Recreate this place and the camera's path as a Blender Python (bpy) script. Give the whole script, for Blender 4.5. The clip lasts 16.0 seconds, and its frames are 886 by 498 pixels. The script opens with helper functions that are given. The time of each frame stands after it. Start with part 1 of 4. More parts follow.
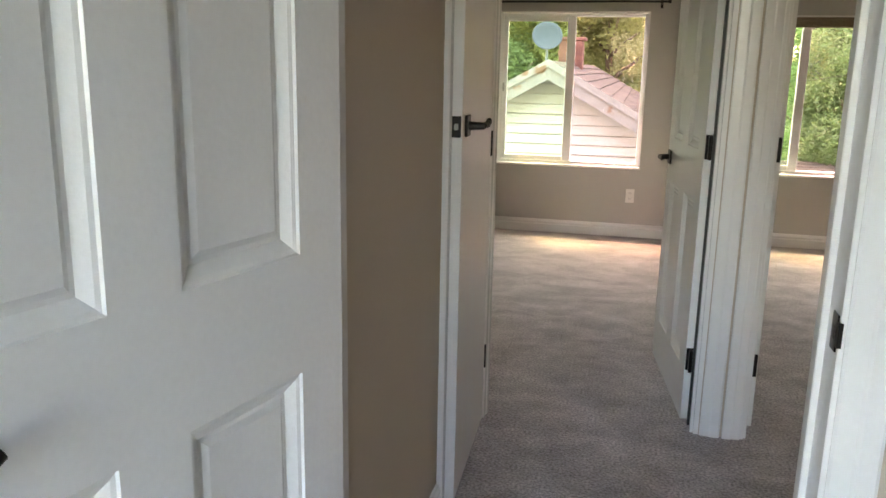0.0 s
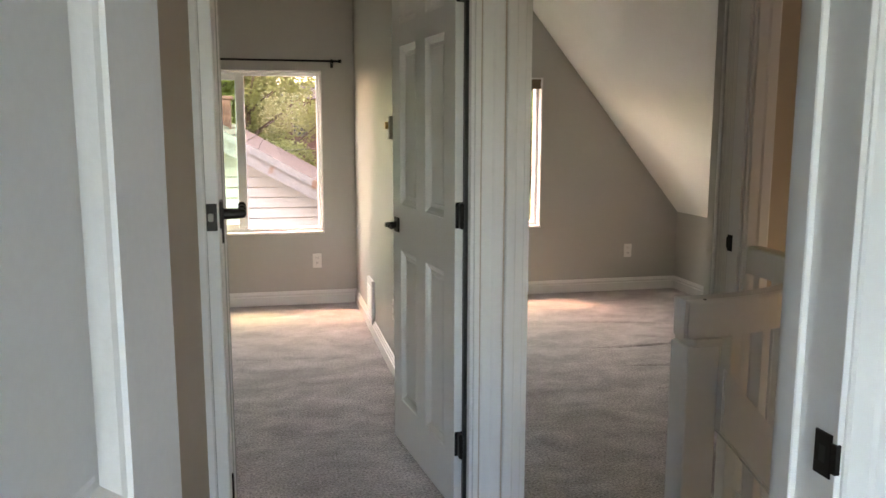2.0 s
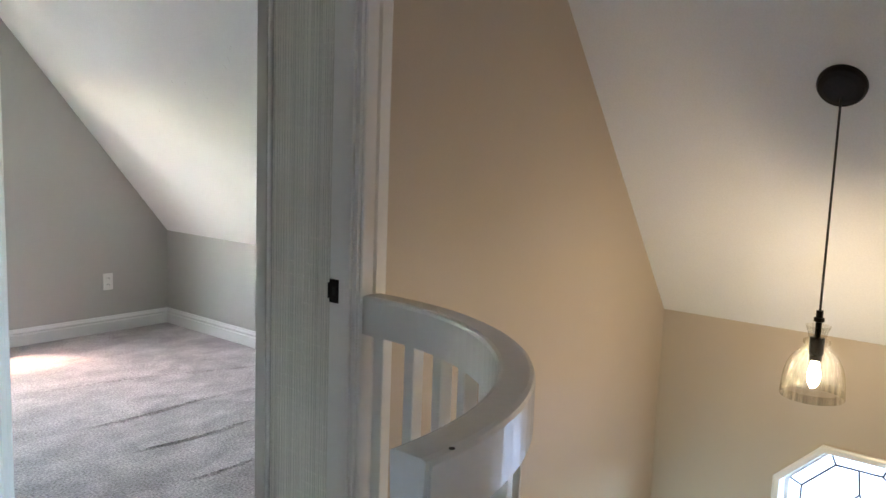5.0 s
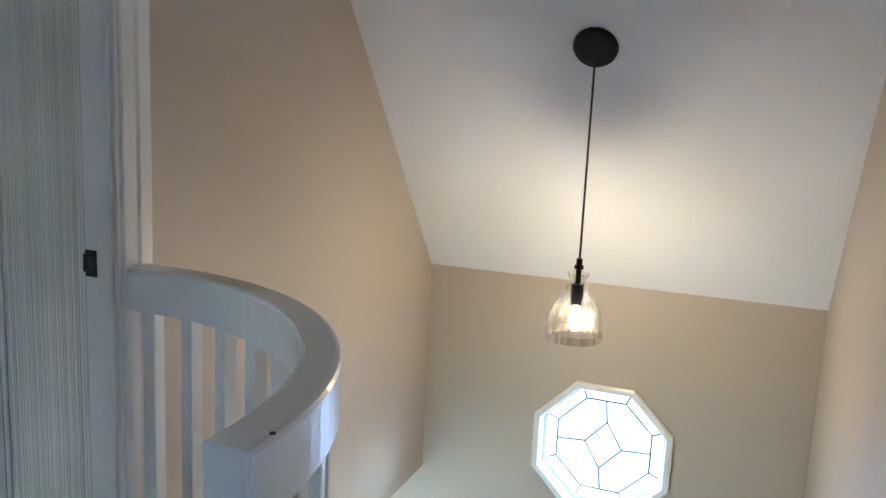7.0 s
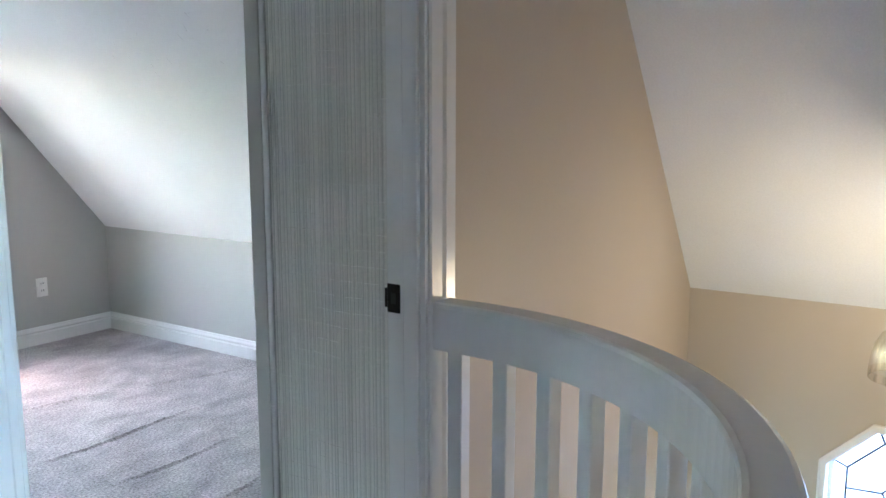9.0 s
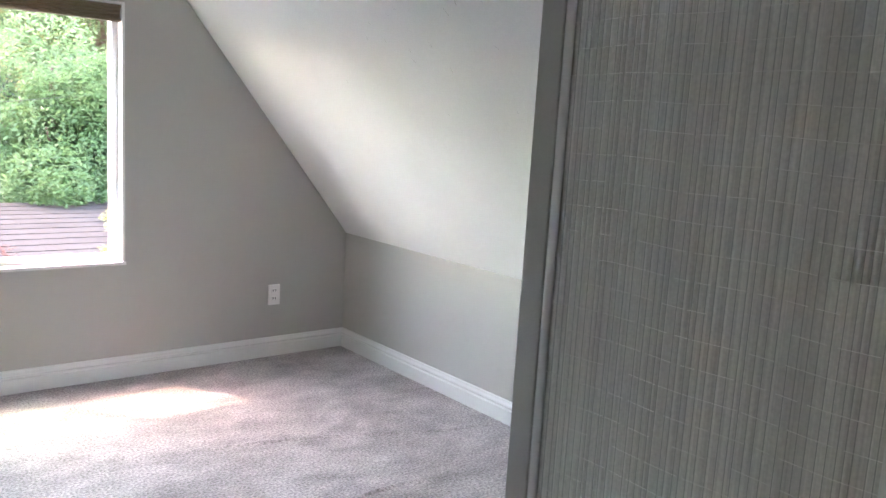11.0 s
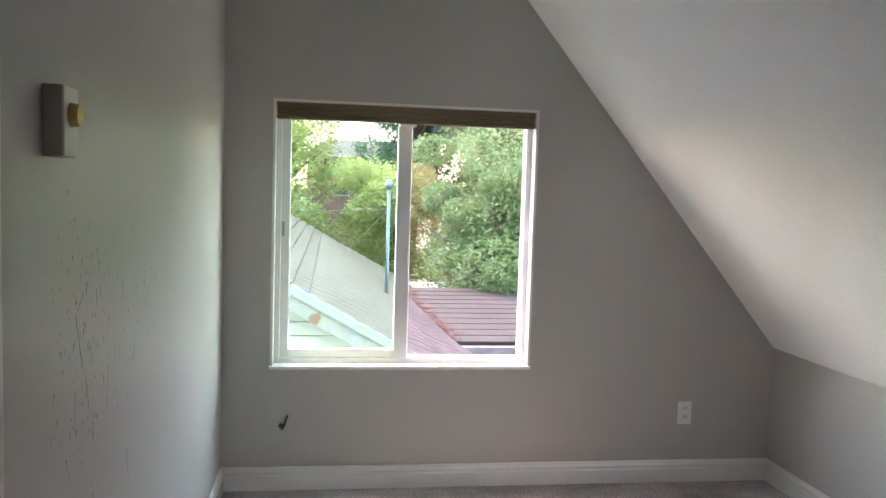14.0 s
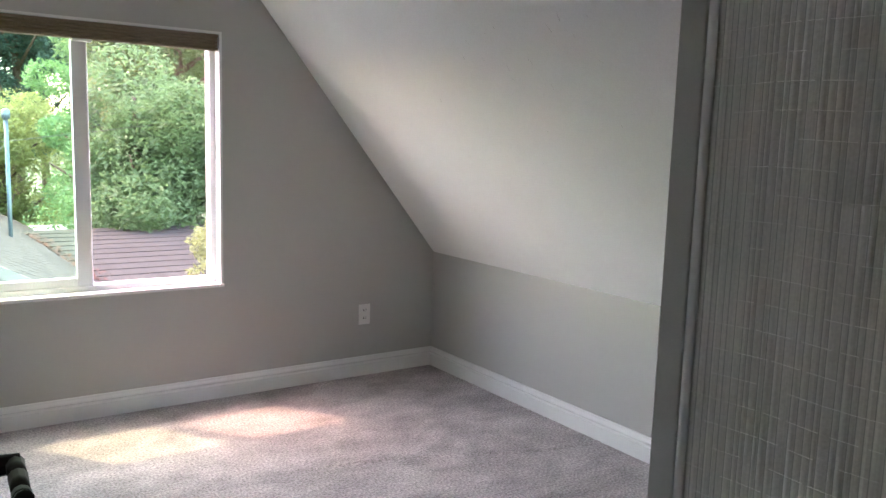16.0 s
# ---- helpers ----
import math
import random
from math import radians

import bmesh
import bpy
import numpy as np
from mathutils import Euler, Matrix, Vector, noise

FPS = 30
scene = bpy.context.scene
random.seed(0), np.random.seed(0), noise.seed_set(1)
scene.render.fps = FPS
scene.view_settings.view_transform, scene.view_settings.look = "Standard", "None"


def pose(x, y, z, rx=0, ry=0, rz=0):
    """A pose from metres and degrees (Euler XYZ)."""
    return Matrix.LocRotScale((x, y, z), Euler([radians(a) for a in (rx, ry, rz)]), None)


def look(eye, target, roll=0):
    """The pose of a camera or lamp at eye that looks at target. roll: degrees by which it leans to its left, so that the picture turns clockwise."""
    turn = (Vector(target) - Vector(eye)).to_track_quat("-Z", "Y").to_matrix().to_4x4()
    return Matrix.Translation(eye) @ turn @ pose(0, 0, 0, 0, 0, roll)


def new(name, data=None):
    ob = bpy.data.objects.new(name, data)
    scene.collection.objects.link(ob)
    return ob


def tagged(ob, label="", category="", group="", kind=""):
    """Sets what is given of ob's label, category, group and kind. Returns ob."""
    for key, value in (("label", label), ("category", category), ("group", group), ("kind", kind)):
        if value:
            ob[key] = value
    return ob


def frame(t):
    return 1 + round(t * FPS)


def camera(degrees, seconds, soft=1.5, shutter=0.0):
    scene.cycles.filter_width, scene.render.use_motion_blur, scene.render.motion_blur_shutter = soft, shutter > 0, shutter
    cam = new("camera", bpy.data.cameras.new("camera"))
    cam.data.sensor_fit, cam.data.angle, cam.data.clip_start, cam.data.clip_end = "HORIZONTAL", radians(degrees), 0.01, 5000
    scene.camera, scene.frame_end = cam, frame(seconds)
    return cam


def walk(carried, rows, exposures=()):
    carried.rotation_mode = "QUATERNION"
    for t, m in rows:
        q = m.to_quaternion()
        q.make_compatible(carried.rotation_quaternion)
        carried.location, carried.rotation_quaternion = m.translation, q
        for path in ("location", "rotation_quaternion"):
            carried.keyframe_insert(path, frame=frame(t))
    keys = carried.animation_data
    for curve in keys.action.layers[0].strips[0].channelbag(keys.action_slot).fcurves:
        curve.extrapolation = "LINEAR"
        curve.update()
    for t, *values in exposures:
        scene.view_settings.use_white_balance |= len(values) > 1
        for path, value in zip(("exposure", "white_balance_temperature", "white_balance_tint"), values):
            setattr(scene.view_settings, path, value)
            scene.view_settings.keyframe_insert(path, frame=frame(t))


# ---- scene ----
cam = camera(58.2, 16.0)
PATH = [
    (0, (-0.284, -3.098, 1.355), (-0.739, -1.202, 0.91), 1.1),
    (0.5, (-0.419, -2.898, 1.382), (-0.59, -0.935, 1.036), 1.2),
    (1, (-0.549, -2.761, 1.39), (-0.449, -0.794, 1.046), 0.2),
    (1.5, (-0.628, -2.705, 1.395), (-0.338, -0.752, 1.077), -0.5),
    (2, (-0.659, -2.664, 1.385), (-0.239, -0.732, 1.084), 0.1),
    (2.5, (-0.654, -2.519, 1.361), (-0.125, -0.614, 1.055), 1.1),
    (3, (-0.572, -2.232, 1.366), (0.016, -0.341, 1.087), 2.3),
    (3.5, (-0.524, -2.0, 1.375), (0.292, -0.198, 1.076), 1.3),
    (4, (-0.504, -1.818, 1.368), (0.629, -0.197, 1.072), 0.7),
    (4.5, (-0.459, -1.666, 1.347), (0.905, -0.23, 1.07), 2.2),
    (5, (-0.362, -1.497, 1.336), (1.176, -0.245, 1.081), 2.1),
    (7.5, (-0.341, -1.371, 1.328), (1.511, -0.697, 0.984), 2.9),
    (8, (-0.393, -1.325, 1.33), (1.369, -0.434, 1.014), 2.5),
    (10.3, (0.146, -0.459, 1.292), (1.706, 0.751, 0.974), -0.3),
    (10.5, (0.223, -0.401, 1.302), (1.719, 0.887, 0.977), 0.8),
    (11, (0.331, -0.268, 1.326), (1.583, 1.261, 1.016), 3.5),
    (11.5, (0.409, -0.13, 1.341), (1.44, 1.56, 1.056), 2.8),
    (12, (0.453, -0.097, 1.357), (1.204, 1.739, 1.1), 2.2),
    (12.5, (0.506, -0.077, 1.343), (0.991, 1.855, 1.16), 2.5),
    (13, (0.555, -0.058, 1.369), (0.897, 1.907, 1.22), 2.9),
    (13.5, (0.581, -0.033, 1.405), (0.846, 1.943, 1.254), 2.1),
    (14, (0.582, -0.035, 1.404), (0.864, 1.94, 1.256), 1.8),
    (14.5, (0.543, -0.035, 1.403), (0.972, 1.91, 1.215), 1.4),
    (15, (0.402, -0.057, 1.386), (1.112, 1.801, 1.172), 1.5),
    (15.5, (0.306, -0.143, 1.348), (1.243, 1.606, 1.103), 2.0),
    (16, (0.233, -0.178, 1.32), (1.357, 1.453, 1.046), 1.8),
]
walk(cam, [(t, look(eye, target, roll)) for t, eye, target, roll in PATH], exposures=[(0,4.9,8250,17),(1.5,4.9,8000,16),(2,4.9,7700,15),(3,5.25,7000,13),(4,5.4,6500,11),(5,5.7,6000,10),(7.5,5.85,5150,8),(8,5.85,5100,8),(10.5,6.1,5700,11),(11,5.7,5750,12),(12,5.05,6050,14),(13,5.0,6050,14),(16,5.08,5950,14)])

# ---- light ----
SUN_WAY = Vector((0.30, -0.43, -1.0))
world = bpy.data.worlds.new("world")
scene.world = world
world.use_nodes = True
_wn = world.node_tree
_wn.nodes.clear()
_sky = _wn.nodes.new("ShaderNodeTexSky")
_sky.sky_type = "NISHITA"
_sky.sun_disc = False
_sky.sun_elevation = radians(62)
_sky.sun_rotation = math.atan2(-0.30, 0.43)
_sky.air_density, _sky.dust_density, _sky.ozone_density = 1.0, 1.0, 1.0
_bg = _wn.nodes.new("ShaderNodeBackground")
_bg.inputs["Strength"].default_value = 0.15
_wo = _wn.nodes.new("ShaderNodeOutputWorld")
_wn.links.new(_sky.outputs[0], _bg.inputs[0])
_wn.links.new(_bg.outputs[0], _wo.inputs[0])
sun = new("sun", bpy.data.lights.new("sun", "SUN"))
sun.data.energy, sun.data.angle, sun.data.color = 0.13, radians(0.4), (1.0, 0.86, 0.67)
sun.matrix_world = look((-6, 9, 20), Vector((-6, 9, 20)) + SUN_WAY)
bulb_light = new("bulb_light", bpy.data.lights.new("bulb_light", "POINT"))
bulb_light.data.energy, bulb_light.data.color, bulb_light.data.shadow_soft_size = 0.105, (1.0, 0.75, 0.50), 0.010
bulb_light.location = (2.138, -0.905, 0.702)


# ---- materials ----
def mat(name, color, rough=0.5, metal=0.0, vary=0.08, vary_scale=3.0, grain=0.0, grain_scale=120.0, bump=0.0, rnd=0.0, coat=0.0):
    """Base colour with two scales of variation and a fine relief."""
    m = bpy.data.materials.new(name)
    m.use_nodes = True
    nt = m.node_tree
    b = nt.nodes["Principled BSDF"]
    b.inputs["Roughness"].default_value, b.inputs["Metallic"].default_value = rough, metal
    b.inputs["Coat Weight"].default_value = coat
    if rough >= 0.69:
        b.inputs["Specular IOR Level"].default_value = 0.12
    co = nt.nodes.new("ShaderNodeTexCoord")
    n1 = nt.nodes.new("ShaderNodeTexNoise")
    n1.inputs["Scale"].default_value, n1.inputs["Detail"].default_value = vary_scale, 5
    n2 = nt.nodes.new("ShaderNodeTexNoise")
    n2.inputs["Scale"].default_value, n2.inputs["Detail"].default_value = grain_scale, 3
    nt.links.new(co.outputs["Object"], n1.inputs["Vector"])
    nt.links.new(co.outputs["Object"], n2.inputs["Vector"])
    hsv = nt.nodes.new("ShaderNodeHueSaturation")
    hsv.inputs["Color"].default_value = (*color, 1)
    mr = nt.nodes.new("ShaderNodeMapRange")
    mr.inputs["From Min"].default_value, mr.inputs["From Max"].default_value = 0.25, 0.75
    mr.inputs["To Min"].default_value, mr.inputs["To Max"].default_value = 1 - vary, 1 + vary
    nt.links.new(n1.outputs["Fac"], mr.inputs["Value"])
    last = mr.outputs[0]
    mg = nt.nodes.new("ShaderNodeMapRange")
    mg.inputs["From Min"].default_value, mg.inputs["From Max"].default_value = 0.3, 0.7
    mg.inputs["To Min"].default_value, mg.inputs["To Max"].default_value = 1 - grain, 1 + grain
    nt.links.new(n2.outputs["Fac"], mg.inputs["Value"])
    mul = nt.nodes.new("ShaderNodeMath")
    mul.operation = "MULTIPLY"
    nt.links.new(last, mul.inputs[0])
    nt.links.new(mg.outputs[0], mul.inputs[1])
    last = mul.outputs[0]
    if rnd:
        oi = nt.nodes.new("ShaderNodeObjectInfo")
        mo = nt.nodes.new("ShaderNodeMapRange")
        mo.inputs["To Min"].default_value, mo.inputs["To Max"].default_value = 1 - rnd, 1 + rnd
        nt.links.new(oi.outputs["Random"], mo.inputs["Value"])
        mu = nt.nodes.new("ShaderNodeMath")
        mu.operation = "MULTIPLY"
        nt.links.new(last, mu.inputs[0])
        nt.links.new(mo.outputs[0], mu.inputs[1])
        last = mu.outputs[0]
    nt.links.new(last, hsv.inputs["Value"])
    nt.links.new(hsv.outputs[0], b.inputs["Base Color"])
    if bump:
        bp = nt.nodes.new("ShaderNodeBump")
        bp.inputs["Strength"].default_value, bp.inputs["Distance"].default_value = 1.0, bump
        nt.links.new(n2.outputs["Fac"], bp.inputs["Height"])
        nt.links.new(bp.outputs[0], b.inputs["Normal"])
    return m


WALL = mat("wall_paint", (0.48, 0.473, 0.443), 0.38, vary=0.03, vary_scale=1.5, grain=0.02, grain_scale=260, bump=0.0006)
TAN = mat("tan_wall_paint", (0.53, 0.455, 0.365), 0.5, vary=0.03, vary_scale=1.5, grain=0.02, grain_scale=260, bump=0.0006)
CEIL = mat("ceiling_paint", (0.86, 0.86, 0.85), 0.7, vary=0.03, vary_scale=2.0, grain=0.03, grain_scale=180, bump=0.001)
TRIM = mat("trim_paint", (0.84, 0.835, 0.82), 0.25, vary=0.025, vary_scale=4, grain=0.01, grain_scale=60, bump=0.0004)
DOORW = mat("door_paint", (0.83, 0.83, 0.82), 0.3, vary=0.02, vary_scale=3, grain=0.015, grain_scale=90, bump=0.0004)


def carpet_mat():
    """Cut pile: fuzzy sheen, tuft grain, and broad brushed strokes left by the vacuum."""
    m = mat("carpet_pile", (0.43, 0.393, 0.393), 0.95, vary=0.16, vary_scale=9, grain=0.46, grain_scale=105, bump=0.0035)
    nt = m.node_tree
    b = nt.nodes["Principled BSDF"]
    b.inputs["Sheen Weight"].default_value = 0.35
    b.inputs["Sheen Roughness"].default_value = 0.35
    b.inputs["Sheen Tint"].default_value = (0.93, 0.90, 0.93, 1)
    hsv = b.inputs["Base Color"].links[0].from_node
    co = nt.nodes.new("ShaderNodeTexCoord")
    warp = nt.nodes.new("ShaderNodeTexNoise")
    warp.inputs["Scale"].default_value = 1.4
    nt.links.new(co.outputs["Object"], warp.inputs["Vector"])
    add = nt.nodes.new("ShaderNodeVectorMath")
    add.operation = "MULTIPLY_ADD"
    add.inputs[1].default_value = (0.45, 0.45, 0.0)
    nt.links.new(warp.outputs["Color"], add.inputs[0])
    nt.links.new(co.outputs["Object"], add.inputs[2])
    mp = nt.nodes.new("ShaderNodeMapping")
    mp.inputs["Rotation"].default_value = (0, 0, 0.5)
    mp.inputs["Scale"].default_value = (2.6, 5.0, 1.0)
    nt.links.new(add.outputs[0], mp.inputs[0])
    n = nt.nodes.new("ShaderNodeTexNoise")
    n.inputs["Scale"].default_value, n.inputs["Detail"].default_value, n.inputs["Roughness"].default_value = 1.0, 5, 0.62
    nt.links.new(mp.outputs[0], n.inputs["Vector"])
    rp = nt.nodes.new("ShaderNodeMapRange")
    rp.inputs["From Min"].default_value, rp.inputs["From Max"].default_value = 0.36, 0.64
    rp.inputs["To Min"].default_value, rp.inputs["To Max"].default_value = 0.80, 1.20
    nt.links.new(n.outputs["Fac"], rp.inputs["Value"])
    mu = nt.nodes.new("ShaderNodeMath")
    mu.operation = "MULTIPLY"
    nt.links.new(hsv.inputs["Value"].links[0].from_socket, mu.inputs[0])
    nt.links.new(rp.outputs[0], mu.inputs[1])
    nt.links.new(mu.outputs[0], hsv.inputs["Value"])
    return m


CARPET = carpet_mat()
BRONZE = mat("black_bronze", (0.018, 0.016, 0.015), 0.38, 0.6, vary=0.2, vary_scale=30, grain=0.1)
VINYL = mat("window_vinyl", (0.80, 0.81, 0.80), 0.35, vary=0.02, grain=0.01)
PLATE = mat("outlet_plastic", (0.82, 0.81, 0.78), 0.35, vary=0.01)
SLOT = mat("slot_dark", (0.02, 0.02, 0.02), 0.6)
BLIND = mat("blind_fabric", (0.23, 0.18, 0.125), 0.85, vary=0.05, grain=0.12, grain_scale=220, bump=0.0008)
BRASS = mat("brass_knob", (0.55, 0.38, 0.15), 0.35, 0.8, vary=0.1)
METAL = mat("grey_metal", (0.42, 0.42, 0.41), 0.45, 0.7, vary=0.1)
CABLE = mat("cable_black", (0.03, 0.03, 0.03), 0.5)
SCUFF = mat("scuff", (0.06, 0.06, 0.055), 0.8)
SIDING = mat("siding_paint", (0.36, 0.38, 0.385), 0.6, vary=0.04, grain=0.04, grain_scale=25, rnd=0.03)
SHINGLE = mat("shingle_grey", (0.058, 0.053, 0.050), 0.95, vary=0.2, vary_scale=1.2, grain=0.4, grain_scale=22, bump=0.01, rnd=0.12)
SHINGLE_R = mat("shingle_red", (0.050, 0.050, 0.043), 0.95, vary=0.15, vary_scale=1.2, grain=0.25, grain_scale=22, bump=0.01, rnd=0.06)
FASCIA = mat("weathered_fascia", (0.17, 0.172, 0.168), 0.75, vary=0.25, vary_scale=6, grain=0.2, grain_scale=30)


def peel_mat():
    """Old pale paint with brown wood showing where it has flaked."""
    m = mat("peeling_paint", (0.20, 0.205, 0.205), 0.7, vary=0.12, vary_scale=9, grain=0.15, grain_scale=45)
    nt = m.node_tree
    b = nt.nodes["Principled BSDF"]
    hsv = b.inputs["Base Color"].links[0].from_node
    co = nt.nodes.new("ShaderNodeTexCoord")
    n = nt.nodes.new("ShaderNodeTexNoise")
    n.inputs["Scale"].default_value, n.inputs["Detail"].default_value = 2.6, 6
    nt.links.new(co.outputs["Object"], n.inputs["Vector"])
    rp = nt.nodes.new("ShaderNodeMapRange")
    rp.inputs["From Min"].default_value, rp.inputs["From Max"].default_value = 0.60, 0.63
    nt.links.new(n.outputs["Fac"], rp.inputs["Value"])
    mix = nt.nodes.new("ShaderNodeMix")
    mix.data_type = "RGBA"
    mix.inputs[7].default_value = (0.16, 0.105, 0.075, 1)
    nt.links.new(rp.outputs[0], mix.inputs[0])
    nt.links.new(hsv.outputs[0], mix.inputs[6])
    nt.links.new(mix.outputs[2], b.inputs["Base Color"])
    return m


PEEL = peel_mat()
BRICK = mat("brick_red", (0.13, 0.065, 0.055), 0.9, vary=0.2, vary_scale=5, grain=0.2, grain_scale=60, rnd=0.2)
BARK = mat("bark", (0.10, 0.075, 0.055), 0.95, vary=0.3, vary_scale=6, grain=0.3, grain_scale=30, bump=0.02)
GRASS = mat("grass_ground", (0.10, 0.11, 0.06), 0.95, vary=0.4, vary_scale=0.6, grain=0.4, grain_scale=20)
MAST = mat("mast_metal", (0.08, 0.105, 0.125), 0.4, 0.5, vary=0.1)


def leaf_mat(name, color):
    m = bpy.data.materials.new(name)
    m.use_nodes = True
    nt = m.node_tree
    b = nt.nodes["Principled BSDF"]
    b.inputs["Roughness"].default_value = 0.55
    geo = nt.nodes.new("ShaderNodeNewGeometry")
    ramp = nt.nodes.new("ShaderNodeMapRange")
    ramp.inputs["To Min"].default_value, ramp.inputs["To Max"].default_value = 0.84, 1.2
    nt.links.new(geo.outputs["Random Per Island"], ramp.inputs["Value"])
    hsv = nt.nodes.new("ShaderNodeHueSaturation")
    hsv.inputs["Color"].default_value = (*color, 1)
    nt.links.new(ramp.outputs[0], hsv.inputs["Value"])
    nt.links.new(hsv.outputs[0], b.inputs["Base Color"])
    tr = nt.nodes.new("ShaderNodeBsdfTranslucent")
    nt.links.new(hsv.outputs[0], tr.inputs["Color"])
    mix = nt.nodes.new("ShaderNodeMixShader")
    mix.inputs[0].default_value = 0.55
    nt.links.new(b.outputs[0], mix.inputs[1])
    nt.links.new(tr.outputs[0], mix.inputs[2])
    nt.links.new(mix.outputs[0], nt.nodes["Material Output"].inputs[0])
    return m


def glass_mat(name, color, rough=0.0, gloss=0.008):
    """Thin pane: mostly clear, with a faint mirror."""
    m = bpy.data.materials.new(name)
    m.use_nodes = True
    nt = m.node_tree
    nt.nodes.remove(nt.nodes["Principled BSDF"])
    tr = nt.nodes.new("ShaderNodeBsdfTransparent")
    tr.inputs["Color"].default_value = (*color, 1)
    gl = nt.nodes.new("ShaderNodeBsdfGlossy")
    gl.inputs["Roughness"].default_value = rough
    mix = nt.nodes.new("ShaderNodeMixShader")
    mix.inputs[0].default_value = gloss
    nt.links.new(tr.outputs[0], mix.inputs[1])
    nt.links.new(gl.outputs[0], mix.inputs[2])
    nt.links.new(mix.outputs[0], nt.nodes["Material Output"].inputs[0])
    return m


GLASS_L = glass_mat("pane_faint_yellow", (0.983, 0.96, 0.75))
GLASS_R = glass_mat("pane_faint_rose", (1.0, 0.82, 0.73))
GLASS = glass_mat("pane_clear", (0.97, 0.98, 0.98))


def emit_mat(name, color, power):
    m = bpy.data.materials.new(name)
    m.use_nodes = True
    nt = m.node_tree
    nt.nodes.remove(nt.nodes["Principled BSDF"])
    e = nt.nodes.new("ShaderNodeEmission")
    e.inputs[0].default_value, e.inputs[1].default_value = (*color, 1), power
    nt.links.new(e.outputs[0], nt.nodes["Material Output"].inputs[0])
    return m


BULB = emit_mat("bulb_glow", (1.0, 0.74, 0.42), 2.5)
# clear envelope: the filament's light passes the glowing glass
_bt = BULB.node_tree
_add = _bt.nodes.new("ShaderNodeAddShader")
_bt.links.new(_bt.nodes["Emission"].outputs[0], _add.inputs[0])
_bt.links.new(_bt.nodes.new("ShaderNodeBsdfTransparent").outputs[0], _add.inputs[1])
_bt.links.new(_add.outputs[0], _bt.nodes["Material Output"].inputs[0])


# ---- mesh helpers ----
def bx(bm, x0, x1, y0, y1, z0, z1, bevel=0.0, seg=2):
    r = bmesh.ops.create_cube(bm, size=1.0, matrix=Matrix.Translation(((x0 + x1) / 2, (y0 + y1) / 2, (z0 + z1) / 2)) @ Matrix.Diagonal((x1 - x0, y1 - y0, z1 - z0, 1)))
    if bevel:
        es = {e for v in r["verts"] for e in v.link_edges}
        bmesh.ops.bevel(bm, geom=list(es), offset=bevel, segments=seg, profile=0.5, affect="EDGES")
    return bm


def cyl(bm, p, q, r0, r1=None, n=16):
    p, q = Vector(p), Vector(q)
    r1 = r0 if r1 is None else r1
    d = q - p
    m = Matrix.Translation((p + q) / 2) @ d.to_track_quat("Z", "Y").to_matrix().to_4x4()
    bmesh.ops.create_cone(bm, cap_ends=True, segments=n, radius1=r0, radius2=r1, depth=d.length, matrix=m)
    return bm


def lathe(bm, prof, n=28, centre=(0, 0, 0)):
    """Turns a profile of (radius, height) round the upright axis."""
    rings = []
    for r, z in prof:
        rings.append([bm.verts.new((centre[0] + r * math.cos(2 * math.pi * i / n), centre[1] + r * math.sin(2 * math.pi * i / n), centre[2] + z)) for i in range(n)])
    for a, b in zip(rings, rings[1:]):
        for i in range(n):
            bm.faces.new((a[i], a[(i + 1) % n], b[(i + 1) % n], b[i]))
    return bm


def sweep(bm, section, path, closed=False):
    """Sweeps a flat section of (across, up) along a level path of (x, y, z) points."""
    pts = [Vector(p) for p in path]
    rings = []
    for i, p in enumerate(pts):
        a = pts[max(i - 1, 0)] if i else pts[0]
        b = pts[min(i + 1, len(pts) - 1)]
        d1 = (p - a) if i else (b - p)
        d2 = (b - p) if i < len(pts) - 1 else (p - a)
        d1, d2 = Vector((d1.x, d1.y, 0)).normalized(), Vector((d2.x, d2.y, 0)).normalized()
        n1, n2 = Vector((-d1.y, d1.x, 0)), Vector((-d2.y, d2.x, 0))
        n = (n1 + n2).normalized()
        n = n / max(n.dot(n1), 0.3)
        rings.append([bm.verts.new(p + n * u + Vector((0, 0, w))) for u, w in section])
    k = len(section)
    for a, b in zip(rings, rings[1:]):
        for i in range(k):
            bm.faces.new((a[i], a[(i + 1) % k], b[(i + 1) % k], b[i]))
    bm.faces.new(rings[0][::-1])
    bm.faces.new(rings[-1])
    return bm


def mesh(name, bm, material, smooth=False):
    bmesh.ops.recalc_face_normals(bm, faces=bm.faces[:])
    me = bpy.data.meshes.new(name)
    bm.to_mesh(me)
    bm.free()
    me.materials.append(material)
    if smooth:
        for p in me.polygons:
            p.use_smooth = True
    return me


def part(name, bm, material, parent=None, label="", smooth=False):
    ob = new(name, mesh(name, bm, material, smooth))
    if parent is not None:
        ob.parent = parent
    if label:
        tagged(ob, label)
    return ob


def thing(name, m, label, category, group="", kind=""):
    ob = new(name)
    ob.matrix_world = m
    ob.empty_display_size = 0.1
    return tagged(ob, label, category, group, kind)


def struct(name, bm, material, label, category):
    return tagged(part(name, bm, material), label, category, kind="structure")


